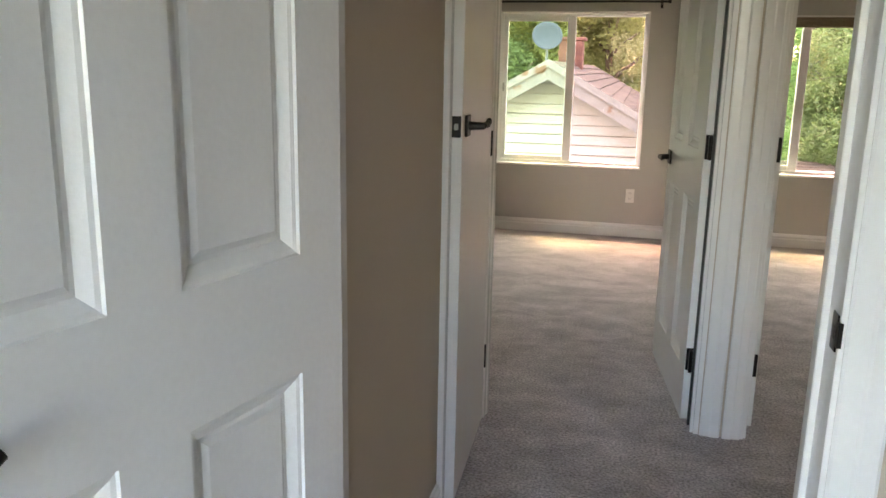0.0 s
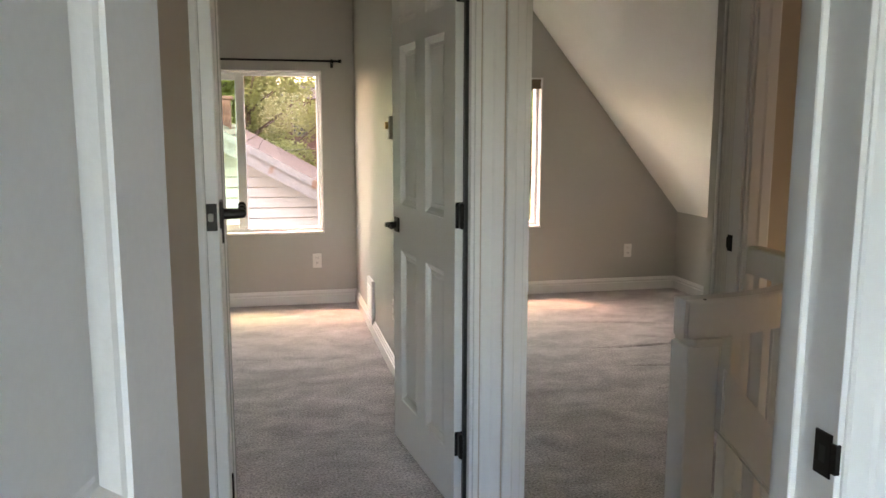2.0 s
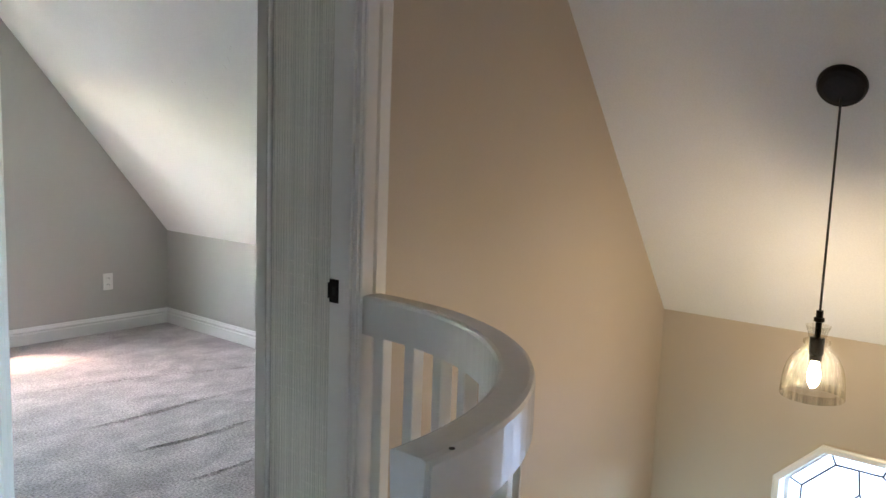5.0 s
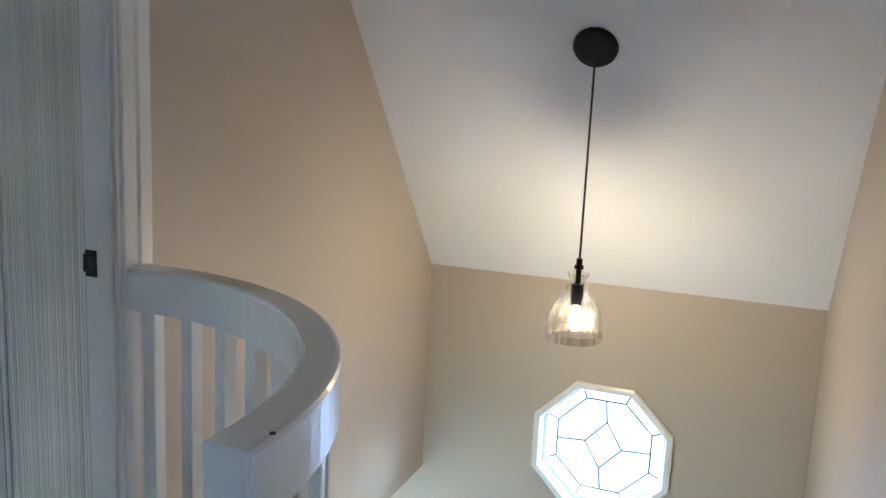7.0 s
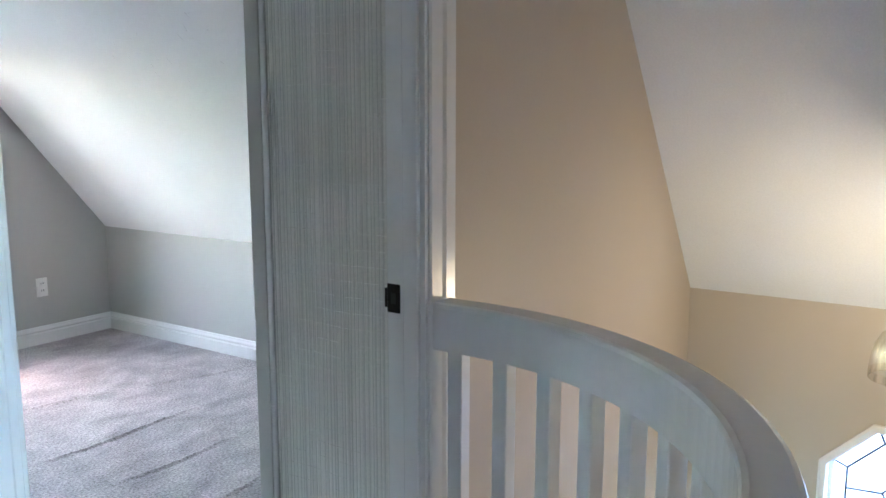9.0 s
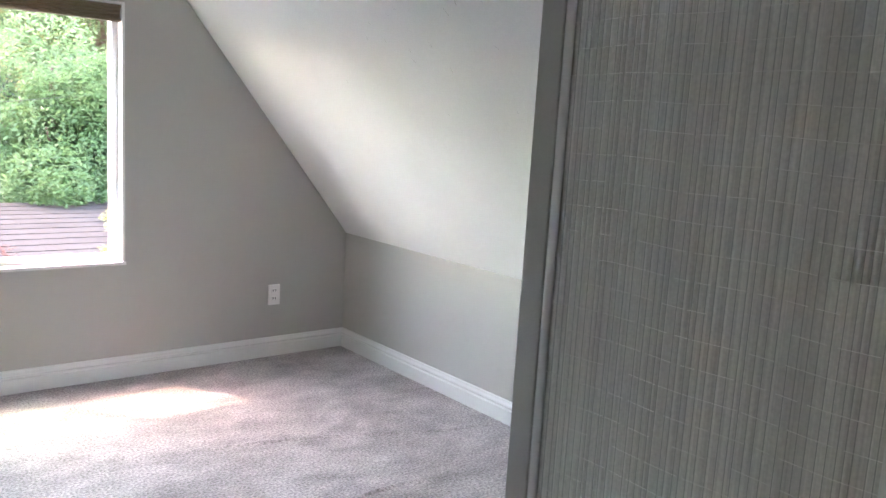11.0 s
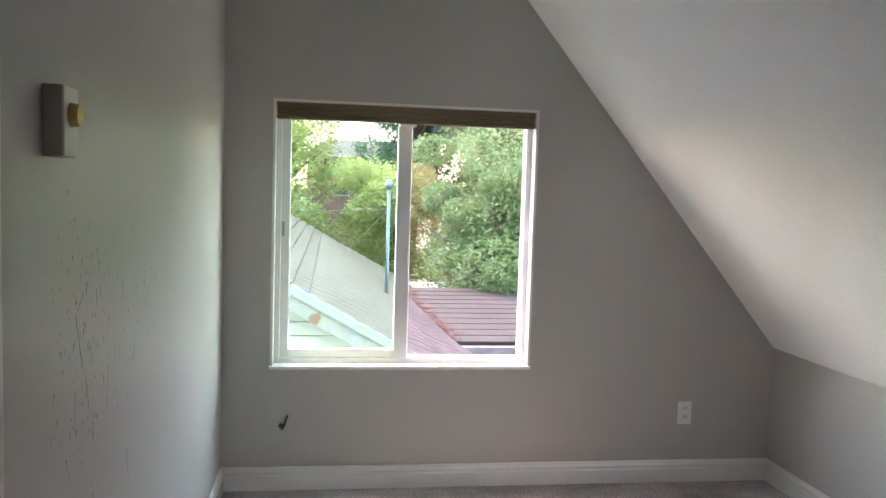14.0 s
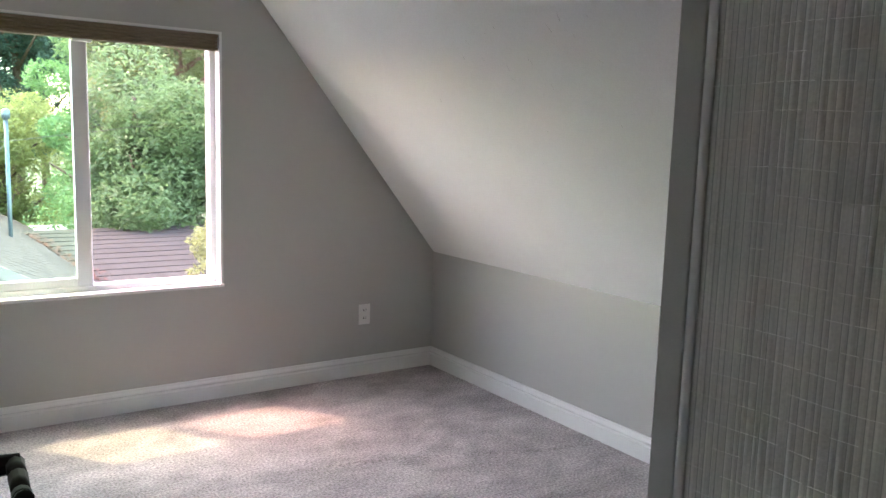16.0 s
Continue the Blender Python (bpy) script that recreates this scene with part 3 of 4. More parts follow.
DT = 0.036
door("door_1", pose(-0.002, -0.010, 0.012, rz=97.3), 0.765, 0.011, DT + 0.004, 0.009, "white six-panel door standing open into bedroom")
door("door_2", pose(0.189, -0.012, 0.012, rz=86.6), 0.79, -DT, 0.0, 0.0, "white six-panel door open against divider wall")
door("door_3", pose(-0.79, -1.862, 0.012, rz=-103.4), 0.835, 0.0, DT, 0.0, "white six-panel door swung open beside camera")
door("door_4", pose(XL + 0.006, -0.212, 0.012, rz=-87.0), 0.65, -DT, 0.0, 0.0, "white flush closet door standing slightly ajar", panelled=False, lz=1.178)


def strike(name, x, y, z, lip):
    s = thing(name, pose(x, y, z), "black bronze strike plate on door jamb", "strike plate")
    bm = bmesh.new()
    bx(bm, -0.0031, 0.0, -0.016, 0.016, -0.030, 0.030, 0.001, 1)
    bx(bm, -0.0031, 0.004, lip * 0.016, lip * 0.016 + lip * 0.006 if lip > 0 else lip * 0.016, -0.020, 0.020) if lip > 0 else bx(bm, -0.0031, 0.004, -0.026, -0.016, -0.020, 0.020)
    part("plate", bm, BRONZE, s)
    bm = bmesh.new()
    bx(bm, -0.0035, -0.002, -0.006, 0.006, -0.011, 0.011)
    part("slot", bm, SLOT, s)
    return s


strike("strike_plate", 0.997, -0.044, 0.966, 1)
strike("strike_plate", 0.037, -1.805, 0.966, -1)
# black strip added for the shade in the first bedroom opening's hinge gap
bm = bmesh.new()
bx(bm, -0.004, 0.0015, YW0 + 0.046, YW1 + 0.002, 0.0, DOOR_H - 0.002, 0.001, 1)
bx(bm, -0.016, 0.0015, YW0 + 0.072, YW1 + 0.006, 0.0, DOOR_H - 0.002, 0.001, 1)
gap_shade = struct("trim_gap_shade", bm, CABLE, "black strip for shaded hinge gap in door jamb", "trim")
for z in (0.262, 1.087, 1.842):
    bm = bmesh.new()
    bx(bm, -0.031, -0.0165, -0.054, -0.018, z - 0.045, z + 0.045, 0.006)
    part("hinge_leaf", bm, BRONZE, gap_shade, "black rounded hinge leaf")


# ---- ribbed covering beside the second bedroom door ----
CX, CY = 1.40, 0.786


def rib_mat():
    m = mat("ribbed_fabric", (0.77, 0.755, 0.71), 0.7, vary=0.05, vary_scale=2, grain=0.06, grain_scale=150, bump=0.0006, rnd=0.05)
    nt = m.node_tree
    b = nt.nodes["Principled BSDF"]
    hsv = b.inputs["Base Color"].links[0].from_node
    co = nt.nodes.new("ShaderNodeTexCoord")
    mp = nt.nodes.new("ShaderNodeMapping")
    mp.inputs["Scale"].default_value = (0, 210, 0.35)
    nt.links.new(co.outputs["Object"], mp.inputs[0])
    n = nt.nodes.new("ShaderNodeTexNoise")
    n.inputs["Scale"].default_value, n.inputs["Detail"].default_value = 1.0, 4
    nt.links.new(mp.outputs[0], n.inputs["Vector"])
    rp = nt.nodes.new("ShaderNodeMapRange")
    rp.inputs["From Min"].default_value, rp.inputs["From Max"].default_value = 0.3, 0.7
    rp.inputs["To Min"].default_value, rp.inputs["To Max"].default_value = 0.86, 1.09
    nt.links.new(n.outputs["Fac"], rp.inputs["Value"])
    old = hsv.inputs["Value"].links[0].from_socket
    mu = nt.nodes.new("ShaderNodeMath")
    mu.operation = "MULTIPLY"
    nt.links.new(old, mu.inputs[0])
    nt.links.new(rp.outputs[0], mu.inputs[1])
    nt.links.new(mu.outputs[0], hsv.inputs["Value"])
    return m


RIB = rib_mat()
THREAD = mat("pale_thread", (0.84, 0.83, 0.79), 0.7, vary=0.1)
bm = bmesh.new()
bx(bm, CX, XK, YW1, CY, 0, ZC)
struct("wall_closet_block", bm, WALL, "grey painted closet wall under the slope", "wall")
cov = thing("ribbed_wall_panel", pose(CX, 0, 0.0), "grey ribbed textile wall panel with pale cross threads", "wall panel")
rnd = random.Random(5)
y = YW1 + 0.004
k = 0
while y < CY - 0.082:
    wd = rnd.choice((0.009, 0.012, 0.014, 0.018))
    wd = min(wd, CY - 0.078 - y)
    if wd < 0.006:
        break
    bm = bmesh.new()
    dp = rnd.uniform(0.0010, 0.0020)
    n = 5
    lo = [bm.verts.new((-dp * math.sin(math.pi * i / n) ** 0.6 if 0 < i < n else 0.0, y + wd * i / n, 0.012)) for i in range(n + 1)]
    hi = [bm.verts.new((v.co.x, v.co.y, 2.38)) for v in lo]
    for i in range(n):
        bm.faces.new((lo[i], lo[i + 1], hi[i + 1], hi[i]))
    part("rib", bm, RIB, cov, smooth=True)
    y += wd + 0.0015
bm = bmesh.new()
z = 0.03
while z < 2.36:
    yy = YW1 + 0.01
    while yy < CY - 0.115:
        ln = rnd.uniform(0.02, 0.07)
        if rnd.random() < 0.88:
            cyl(bm, (-0.0028, yy, z + 0.002 * math.sin(yy * 25)), (-0.0028, yy + ln, z + 0.002 * math.sin((yy + ln) * 25)), 0.0006, n=4)
        yy += ln + rnd.uniform(0.0, 0.02)
    z += 0.045
tagged(part("cross_threads", bm, THREAD, cov), kind="stuff")
bm = bmesh.new()
cyl(bm, (-0.004, CY - 0.067, 0.0), (-0.004, CY - 0.067, ZC), 0.009, n=14)
part("bead", bm, TRIM, cov, "white rounded edge bead", smooth=True)
bm = bmesh.new()
bx(bm, -0.010, 0.0, CY - 0.056, CY, 0, ZC, 0.003)
part("edge_strip", bm, WALL, cov)


# ---- outlets, thermostats, heaters ----
def outlet(m, face="duplex"):
    o = thing("wall_outlet", m, "white duplex wall outlet with cover plate", "outlet", group="outlets on bedroom walls")
    bm = bmesh.new()
    bx(bm, -0.035, 0.035, -0.006, 0.0, -0.057, 0.057, 0.002)
    part("cover_plate", bm, PLATE, o)
    for z in (0.022, -0.022):
        bm = bmesh.new()
        bx(bm, -0.017, 0.017, -0.008, -0.005, z - 0.014, z + 0.014, 0.002)
        r = part("receptacle", bm, PLATE, o)
        for x in (-0.007, 0.007):
            bm = bmesh.new()
            bx(bm, x - 0.0015, x + 0.0015, -0.0088, -0.0075, z - 0.003, z + 0.008)
            part("slot", bm, SLOT, r)
    return o


outlet(pose(2.333, YF, 0.345))
outlet(pose(-0.312, YF, 0.345))
outlet(pose(0.0, 1.64, 0.375, rz=-90))


def thermostat(m, label):
    t = thing("thermostat", m, label, "thermostat", group="thermostats on divider wall")
    bm = bmesh.new()
    bx(bm, -0.038, 0.038, -0.032, 0.0, -0.06, 0.06, 0.003)
    part("case", bm, mat("thermostat_case", (0.36, 0.34, 0.30), 0.5), t)
    bm = bmesh.new()
    bx(bm, -0.036, 0.036, -0.035, -0.031, -0.058, 0.058, 0.001, 1)
    part("front_plate", bm, PLATE, t)
    bm = bmesh.new()
    cyl(bm, (0.0, -0.034, 0.012), (0.0, -0.050, 0.012), 0.021, 0.018, 20)
    part("knob", bm, BRASS, t, "brass coloured round knob", smooth=False)
    return t


thermostat(pose(XD, 1.405, 1.499, rz=90), "beige line thermostat with brass round knob")
thermostat(pose(0.0, 1.60, 1.385, rz=-90), "beige line thermostat with brass round knob")


def heater(m):
    h = thing("wall_heater", m, "small white metal wall heater near baseboard", "heater", group="wall heaters on divider wall")
    bm = bmesh.new()
    bx(bm, -0.12, 0.12, -0.022, 0.0, -0.15, 0.15, 0.006)
    part("cover", bm, PLATE, h)
    for k in range(9):
        bm = bmesh.new()
        bx(bm, -0.10, 0.10, -0.027, -0.02, -0.115 + 0.026 * k, -0.105 + 0.026 * k, 0.002, 1)
        part("louvre", bm, PLATE, h)
    return h


heater(pose(XD, 2.31, 0.29, rz=90))
heater(pose(0.0, 2.62, 0.225, rz=-90))
# cut cable out of the wall
cb = thing("cable_stub", pose(0.388, YF, 0.31), "cut black coax cable out of wall hole", "cable")
bm = bmesh.new()
cyl(bm, (-0.012, 0, -0.01), (-0.012, -0.002, -0.01), 0.011, n=12)
part("hole_plug", bm, CABLE, cb)
bm = bmesh.new()
pts = [(-0.012, 0, -0.01), (-0.006, -0.02, -0.02), (0.006, -0.03, 0.0), (0.014, -0.032, 0.03), (0.020, -0.034, 0.048)]
for p, q in zip(pts, pts[1:]):
    cyl(bm, p, q, 0.0045, n=8)
part("cable_end", bm, CABLE, cb)
# scuffs on the divider wall
sc = thing("wall_scuffs", pose(XD + 0.0005, 1.32, 1.0), "thin dark scuff marks on divider wall", "scuff marks", kind="stuff")
rs = random.Random(11)
bm = bmesh.new()
for k in range(230):
    far_side = rs.random() < 0.3
    yy = rs.gauss(0.66, 0.16) if far_side else rs.gauss(0.27, 0.09)
    zz = rs.gauss(0.08, 0.10) if far_side else rs.gauss(0.08, 0.15)
    ln = abs(rs.gauss(0.0, 0.011)) + 0.003
    if rs.random() < 0.03:
        ln += rs.uniform(0.05, 0.12)
    tl = rs.gauss(0, 0.35)
    wd = rs.uniform(0.0008, 0.0021)
    a = Vector((0.0006, yy, zz))
    b = a + Vector((0, ln * math.sin(tl), -ln * math.cos(tl)))
    o = Vector((0, wd, 0))
    bm.faces.new([bm.verts.new(p) for p in (a - o, a + o, b + o * 0.3, b - o * 0.3)])
tagged(part("marks", bm, SCUFF, sc), kind="stuff")


# faint scratches on the bedroom slope
ss = thing("ceiling_scratches", pose(0, 0, 0), "faint grey scratches on white sloped ceiling", "scuff marks", kind="stuff")
GREY_MARK = mat("grey_mark", (0.58, 0.57, 0.56), 0.8)
bm = bmesh.new()
up = Vector((-1, 0, PITCH)).normalized()
off = Vector((-PITCH, 0, -1)).normalized() * 0.0012
for k in range(26):
    xx, yy = rs.gauss(2.0, 0.12), rs.gauss(1.85, 0.25)
    a = Vector((xx, yy, ZK + (XK - xx) * PITCH)) + off
    ln, tl, wd = abs(rs.gauss(0, 0.018)) + 0.004, rs.gauss(0.6, 0.5), rs.uniform(0.0006, 0.0014)
    d = (up * math.cos(tl) + Vector((0, math.sin(tl), 0))) * ln
    o = Vector((0, wd, 0))
    bm.faces.new([bm.verts.new(p) for p in (a - o, a + o, a + d + o * 0.4, a + d - o * 0.4)])
tagged(part("marks", bm, GREY_MARK, ss), kind="stuff")


# ---- landing balustrade ----
bal = thing("landing_railing", pose(0, 0, 0), "white painted curved landing railing with square balusters", "railing")
RM = (R_OUT + R_IN) / 2
path = [(RC.x - 0.025, RC.y - RM, 0)] + [(RC.x + RM * math.sin(a), RC.y - RM * math.cos(a), 0) for a in [math.pi / 2 * i / 28 for i in range(29)]] + [(RC.x + RM, YW0, 0)]
hw = (R_OUT - R_IN) / 2
bm = bmesh.new()
sec = [(-hw, 0.868), (hw, 0.868), (hw, 0.955), (hw - 0.003, 0.962), (hw - 0.010, 0.965), (-hw + 0.010, 0.965), (-hw + 0.003, 0.962), (-hw, 0.955)]
sweep(bm, sec, path)
es = [e for e in bm.edges if e.calc_length() > 0.05 and abs((e.verts[0].co - e.verts[1].co).z) > 0.05 and min(v.co.x for v in e.verts) < RC.x - 0.02]
bmesh.ops.bevel(bm, geom=es, offset=0.008, segments=2, affect="EDGES")
rail = part("handrail", bm, TRIM, bal)
bm = bmesh.new()
sec = [(-0.02, 0.0), (0.02, 0.0), (0.02, 0.03), (-0.02, 0.03)]
sweep(bm, sec, path[1:])
part("bottom_rail", bm, TRIM, bal)
bm = bmesh.new()
cyl(bm, (0.386, -0.914, 0.9645), (0.386, -0.914, 0.966), 0.004, n=8)
part("nail_hole", bm, SLOT, bal)
bm = bmesh.new()
bx(bm, 0.338, 0.425, RC.y - RM - 0.043, RC.y - RM + 0.043, -0.24, 0.85, 0.004)
newel = part("newel_post", bm, TRIM, bal)
bm = bmesh.new()
bx(bm, 0.350, 0.432, RC.y - RM - 0.050, RC.y - RM + 0.047, 0.848, 0.868, 0.005)
part("cap", bm, TRIM, newel)
for k in range(10):
    s = 0.135 + 0.108 * k
    a = s / RM
    if a < math.pi / 2:
        px, py, rz = RC.x + RM * math.sin(a), RC.y - RM * math.cos(a), math.degrees(a)
    else:
        px, py, rz = RC.x + RM, RC.y + (s - RM * math.pi / 2), 90
    bm = bmesh.new()
    bx(bm, -0.017, 0.017, -0.017, 0.017, 0.0, 0.87, 0.002, 1)
    b = part("baluster", bm, TRIM, bal)
    b.matrix_basis = pose(px, py, 0, rz=rz)
# sloping board of the stair guard
bm = bmesh.new()
v = [(0.425, 0.80), (1.35, -0.26), (1.35, -0.43), (0.425, 0.63)]
fa = [bm.verts.new((x, -0.955, z)) for x, z in v]
fb = [bm.verts.new((x, -0.918, z)) for x, z in v]
bm.faces.new(fa)
bm.faces.new(fb[::-1])
for i in range(4):
    bm.faces.new((fa[i], fa[(i + 1) % 4], fb[(i + 1) % 4], fb[i]))
bmesh.ops.bevel(bm, geom=bm.edges[:], offset=0.004, segments=2, affect="EDGES")
part("stair_guard_board", bm, TRIM, bal)

# ---- pendant lamp ----
PX, PY, PZ = 2.138, -0.905, 1.552
pend = thing("pendant_lamp", pose(PX, PY, PZ), "pendant lamp with black canopy and seeded glass shade", "pendant lamp")
nrm = Vector((-PITCH, 0, -1)).normalized()
mrot = nrm.to_track_quat("Z", "Y").to_matrix().to_4x4()
bm = bmesh.new()
lathe(bm, [(0.0, 0.024), (0.045, 0.024), (0.062, 0.020), (0.068, 0.010), (0.069, 0.0), (0.0, 0.0)], 36)
bm.transform(mrot)
part("canopy", bm, BRONZE, pend, "black round ceiling canopy", smooth=False)
bm = bmesh.new()
cyl(bm, (0, 0, -0.01), (0, 0, -0.675), 0.0035, n=8)
part("cord", bm, CABLE, pend)
bm = bmesh.new()
lathe(bm, [(0.0, -0.655), (0.010, -0.655), (0.010, -0.675), (0.015, -0.677), (0.015, -0.688), (0.009, -0.69), (0.009, -0.735), (0.021, -0.737), (0.021, -0.785), (0.018, -0.79), (0.018, -0.805), (0.0, -0.805)], 20)
part("socket", bm, BRONZE, pend, "dark bronze lamp socket")


def seeded_glass():
    m = glass_mat("seeded_glass", (0.98, 0.96, 0.91), 0.05, 0.05)
    nt = m.node_tree
    vo = nt.nodes.new("ShaderNodeTexVoronoi")
    vo.inputs["Scale"].default_value = 160
    co = nt.nodes.new("ShaderNodeTexCoord")
    nt.links.new(co.outputs["Object"], vo.inputs["Vector"])
    bp = nt.nodes.new("ShaderNodeBump")
    bp.inputs["Strength"].default_value, bp.inputs["Distance"].default_value = 0.9, 0.004
    nt.links.new(vo.outputs["Distance"], bp.inputs["Height"])
    nt.links.new(bp.outputs[0], nt.nodes["Glossy BSDF"].inputs["Normal"])
    # clearer and denser streaks put into the tint to streak the bulb's light
    flat = nt.nodes.new("ShaderNodeVectorMath")
    flat.operation = "MULTIPLY"
    flat.inputs[1].default_value = (1, 1, 0)
    nrm_ = nt.nodes.new("ShaderNodeVectorMath")
    nrm_.operation = "NORMALIZE"
    nt.links.new(co.outputs["Object"], flat.inputs[0])
    nt.links.new(flat.outputs[0], nrm_.inputs[0])
    st = nt.nodes.new("ShaderNodeTexNoise")
    st.inputs["Scale"].default_value, st.inputs["Detail"].default_value = 5.5, 4
    nt.links.new(nrm_.outputs[0], st.inputs["Vector"])
    ramp = nt.nodes.new("ShaderNodeMapRange")
    ramp.inputs["From Min"].default_value, ramp.inputs["From Max"].default_value = 0.36, 0.62
    ramp.inputs["To Min"].default_value, ramp.inputs["To Max"].default_value = 0.76, 1.0
    nt.links.new(st.outputs["Fac"], ramp.inputs["Value"])
    tint = nt.nodes.new("ShaderNodeHueSaturation")
    tint.inputs["Color"].default_value = (0.98, 0.96, 0.91, 1)
    nt.links.new(ramp.outputs[0], tint.inputs["Value"])
    nt.links.new(tint.outputs[0], nt.nodes["Transparent BSDF"].inputs["Color"])
    return m


SEED = seeded_glass()
bm = bmesh.new()
pr = [(0.036, -0.700), (0.028, -0.720), (0.024, -0.738), (0.038, -0.746), (0.038, -0.755), (0.029, -0.762), (0.041, -0.774), (0.064, -0.794), (0.079, -0.822), (0.087, -0.856), (0.0905, -0.892), (0.091, -0.916), (0.0885, -0.918), (0.088, -0.893)]
lathe(bm, pr, 40)
part("shade", bm, SEED, pend, "clear seeded glass bell shade", smooth=True)
bm = bmesh.new()
lathe(bm, [(0.002, -0.805), (0.010, -0.808), (0.012, -0.820), (0.017, -0.838), (0.019, -0.855), (0.016, -0.874), (0.007, -0.889), (0.001, -0.891)], 20)
part("bulb", bm, BULB, pend, "glowing warm bulb", smooth=True)

# ---- eight-sided window ----
ow = tagged(new("window_3"), "white octagonal window with leaded clear panes", "window", kind="structure")
ow.location = (XE, OY, OZ)


def octo(r):
    q = r / math.cos(math.pi / 8)
    return [(q * math.cos(math.pi / 8 + k * math.pi / 4), q * math.sin(math.pi / 8 + k * math.pi / 4)) for k in range(8)]


bm = bmesh.new()
rings = []
for r, x in ((0.288, 0.0), (0.288, -0.016), (0.280, -0.020), (0.262, -0.018), (0.258, -0.010), (0.258, 0.05), (0.243, 0.055), (0.243, 0.09)):
    rings.append([bm.verts.new((x, a, b)) for a, b in octo(r)])
for p, q in zip(rings, rings[1:]):
    for k in range(8):
        bm.faces.new((p[k], p[(k + 1) % 8], q[(k + 1) % 8], q[k]))
part("window_frame", bm, TRIM, ow)
bm = bmesh.new()
vs = [bm.verts.new((0.07, a, b)) for a, b in octo(0.245)]
bm.faces.new(vs)
part("pane", bm, GLASS, ow)
LEAD = mat("lead_came", (0.05, 0.05, 0.05), 0.6, 0.2)
ro, ri, rd = octo(0.243), octo(0.198), [(0.105 * math.cos(a) * s, 0.105 * math.sin(a) * s) for a, s in ((math.pi / 2 + 0.1, 1.0), (math.pi + 0.1, 0.75), (1.5 * math.pi + 0.1, 1.0), (0.1, 0.75))]
segs = [(ri[k], ri[(k + 1) % 8]) for k in range(8)] + [(ro[k], ri[k]) for k in range(8)] + [(rd[k], rd[(k + 1) % 4]) for k in range(4)]
mid = lambda k: ((ri[k][0] + ri[(k + 1) % 8][0]) / 2, (ri[k][1] + ri[(k + 1) % 8][1]) / 2)
segs += [(rd[0], mid(1)), (rd[1], mid(3)), (rd[2], mid(5)), (rd[3], mid(7))]
for p, q in segs:
    bm = bmesh.new()
    cyl(bm, (0.064, *p), (0.064, *q), 0.004, n=6)
    part("came", bm, LEAD, ow)

# ---- outside ----
GZ = -3.1
bm = bmesh.new()
vs = [bm.verts.new(p) for p in ((-800, -800, GZ), (800, -800, GZ), (800, 800, GZ), (-800, 800, GZ))]
bm.faces.new(vs)
struct("ground", bm, GRASS, "grassy ground around the houses", "ground")

# added ground sheet, no known drive: keeps the octagon window's view bright
bm = bmesh.new()
bx(bm, 3.2, 16, -14, 5.5, GZ - 0.1, GZ + 0.03)
struct("pavement", bm, mat("added_ground_grey", (0.13, 0.128, 0.125), 0.9, vary=0.15, vary_scale=1, grain=0.2, grain_scale=30), "added grey ground that brightens the octagon window view", "pavement")

# neighbour: gable towards us, ridge running away
GY, GX, GZR, GP = 7.3, -1.41, 1.362, 0.555
house = thing("neighbour_house", pose(0, 0, 0), "white lap-sided neighbour house with grey shingle roof", "house")
bm = bmesh.new()
half = 4.2
vv = [(GX - half, GZ), (GX + half, GZ), (GX + half, GZR - GP * half), (GX, GZR), (GX - half, GZR - GP * half)]
fa = [bm.verts.new((x, GY + 0.03, z - 0.04)) for x, z in vv]
fb = [bm.verts.new((x, GY + 8.8, z - 0.04)) for x, z in vv]
bm.faces.new(fa)
bm.faces.new(fb[::-1])
for i in range(5):
    bm.faces.new((fa[i], fa[(i + 1) % 5], fb[(i + 1) % 5], fb[i]))
part("wall", bm, SIDING, house)
z = GZR - 0.18
k = 0
while z > -1.6:
    bm = bmesh.new()
    wtop = min(half, (GZR - z - 0.02) / GP)
    wbot = min(half, (GZR - (z - 0.127)) / GP)
    pts = [(-wbot, z - 0.127, -0.026), (wbot, z - 0.127, -0.026), (wtop, z - 0.011, 0.0), (-wtop, z - 0.011, 0.0)]
    f1 = [bm.verts.new((GX + a, GY + d, b)) for a, b, d in pts]
    f2 = [bm.verts.new((GX + a, GY + 0.028, b)) for a, b, d in pts]
    bm.faces.new(f1)
    for i in range(4):
        bm.faces.new((f1[i], f1[(i + 1) % 4], f2[(i + 1) % 4], f2[i]))
    part("siding_board", bm, SIDING, house)
    z -= 0.127
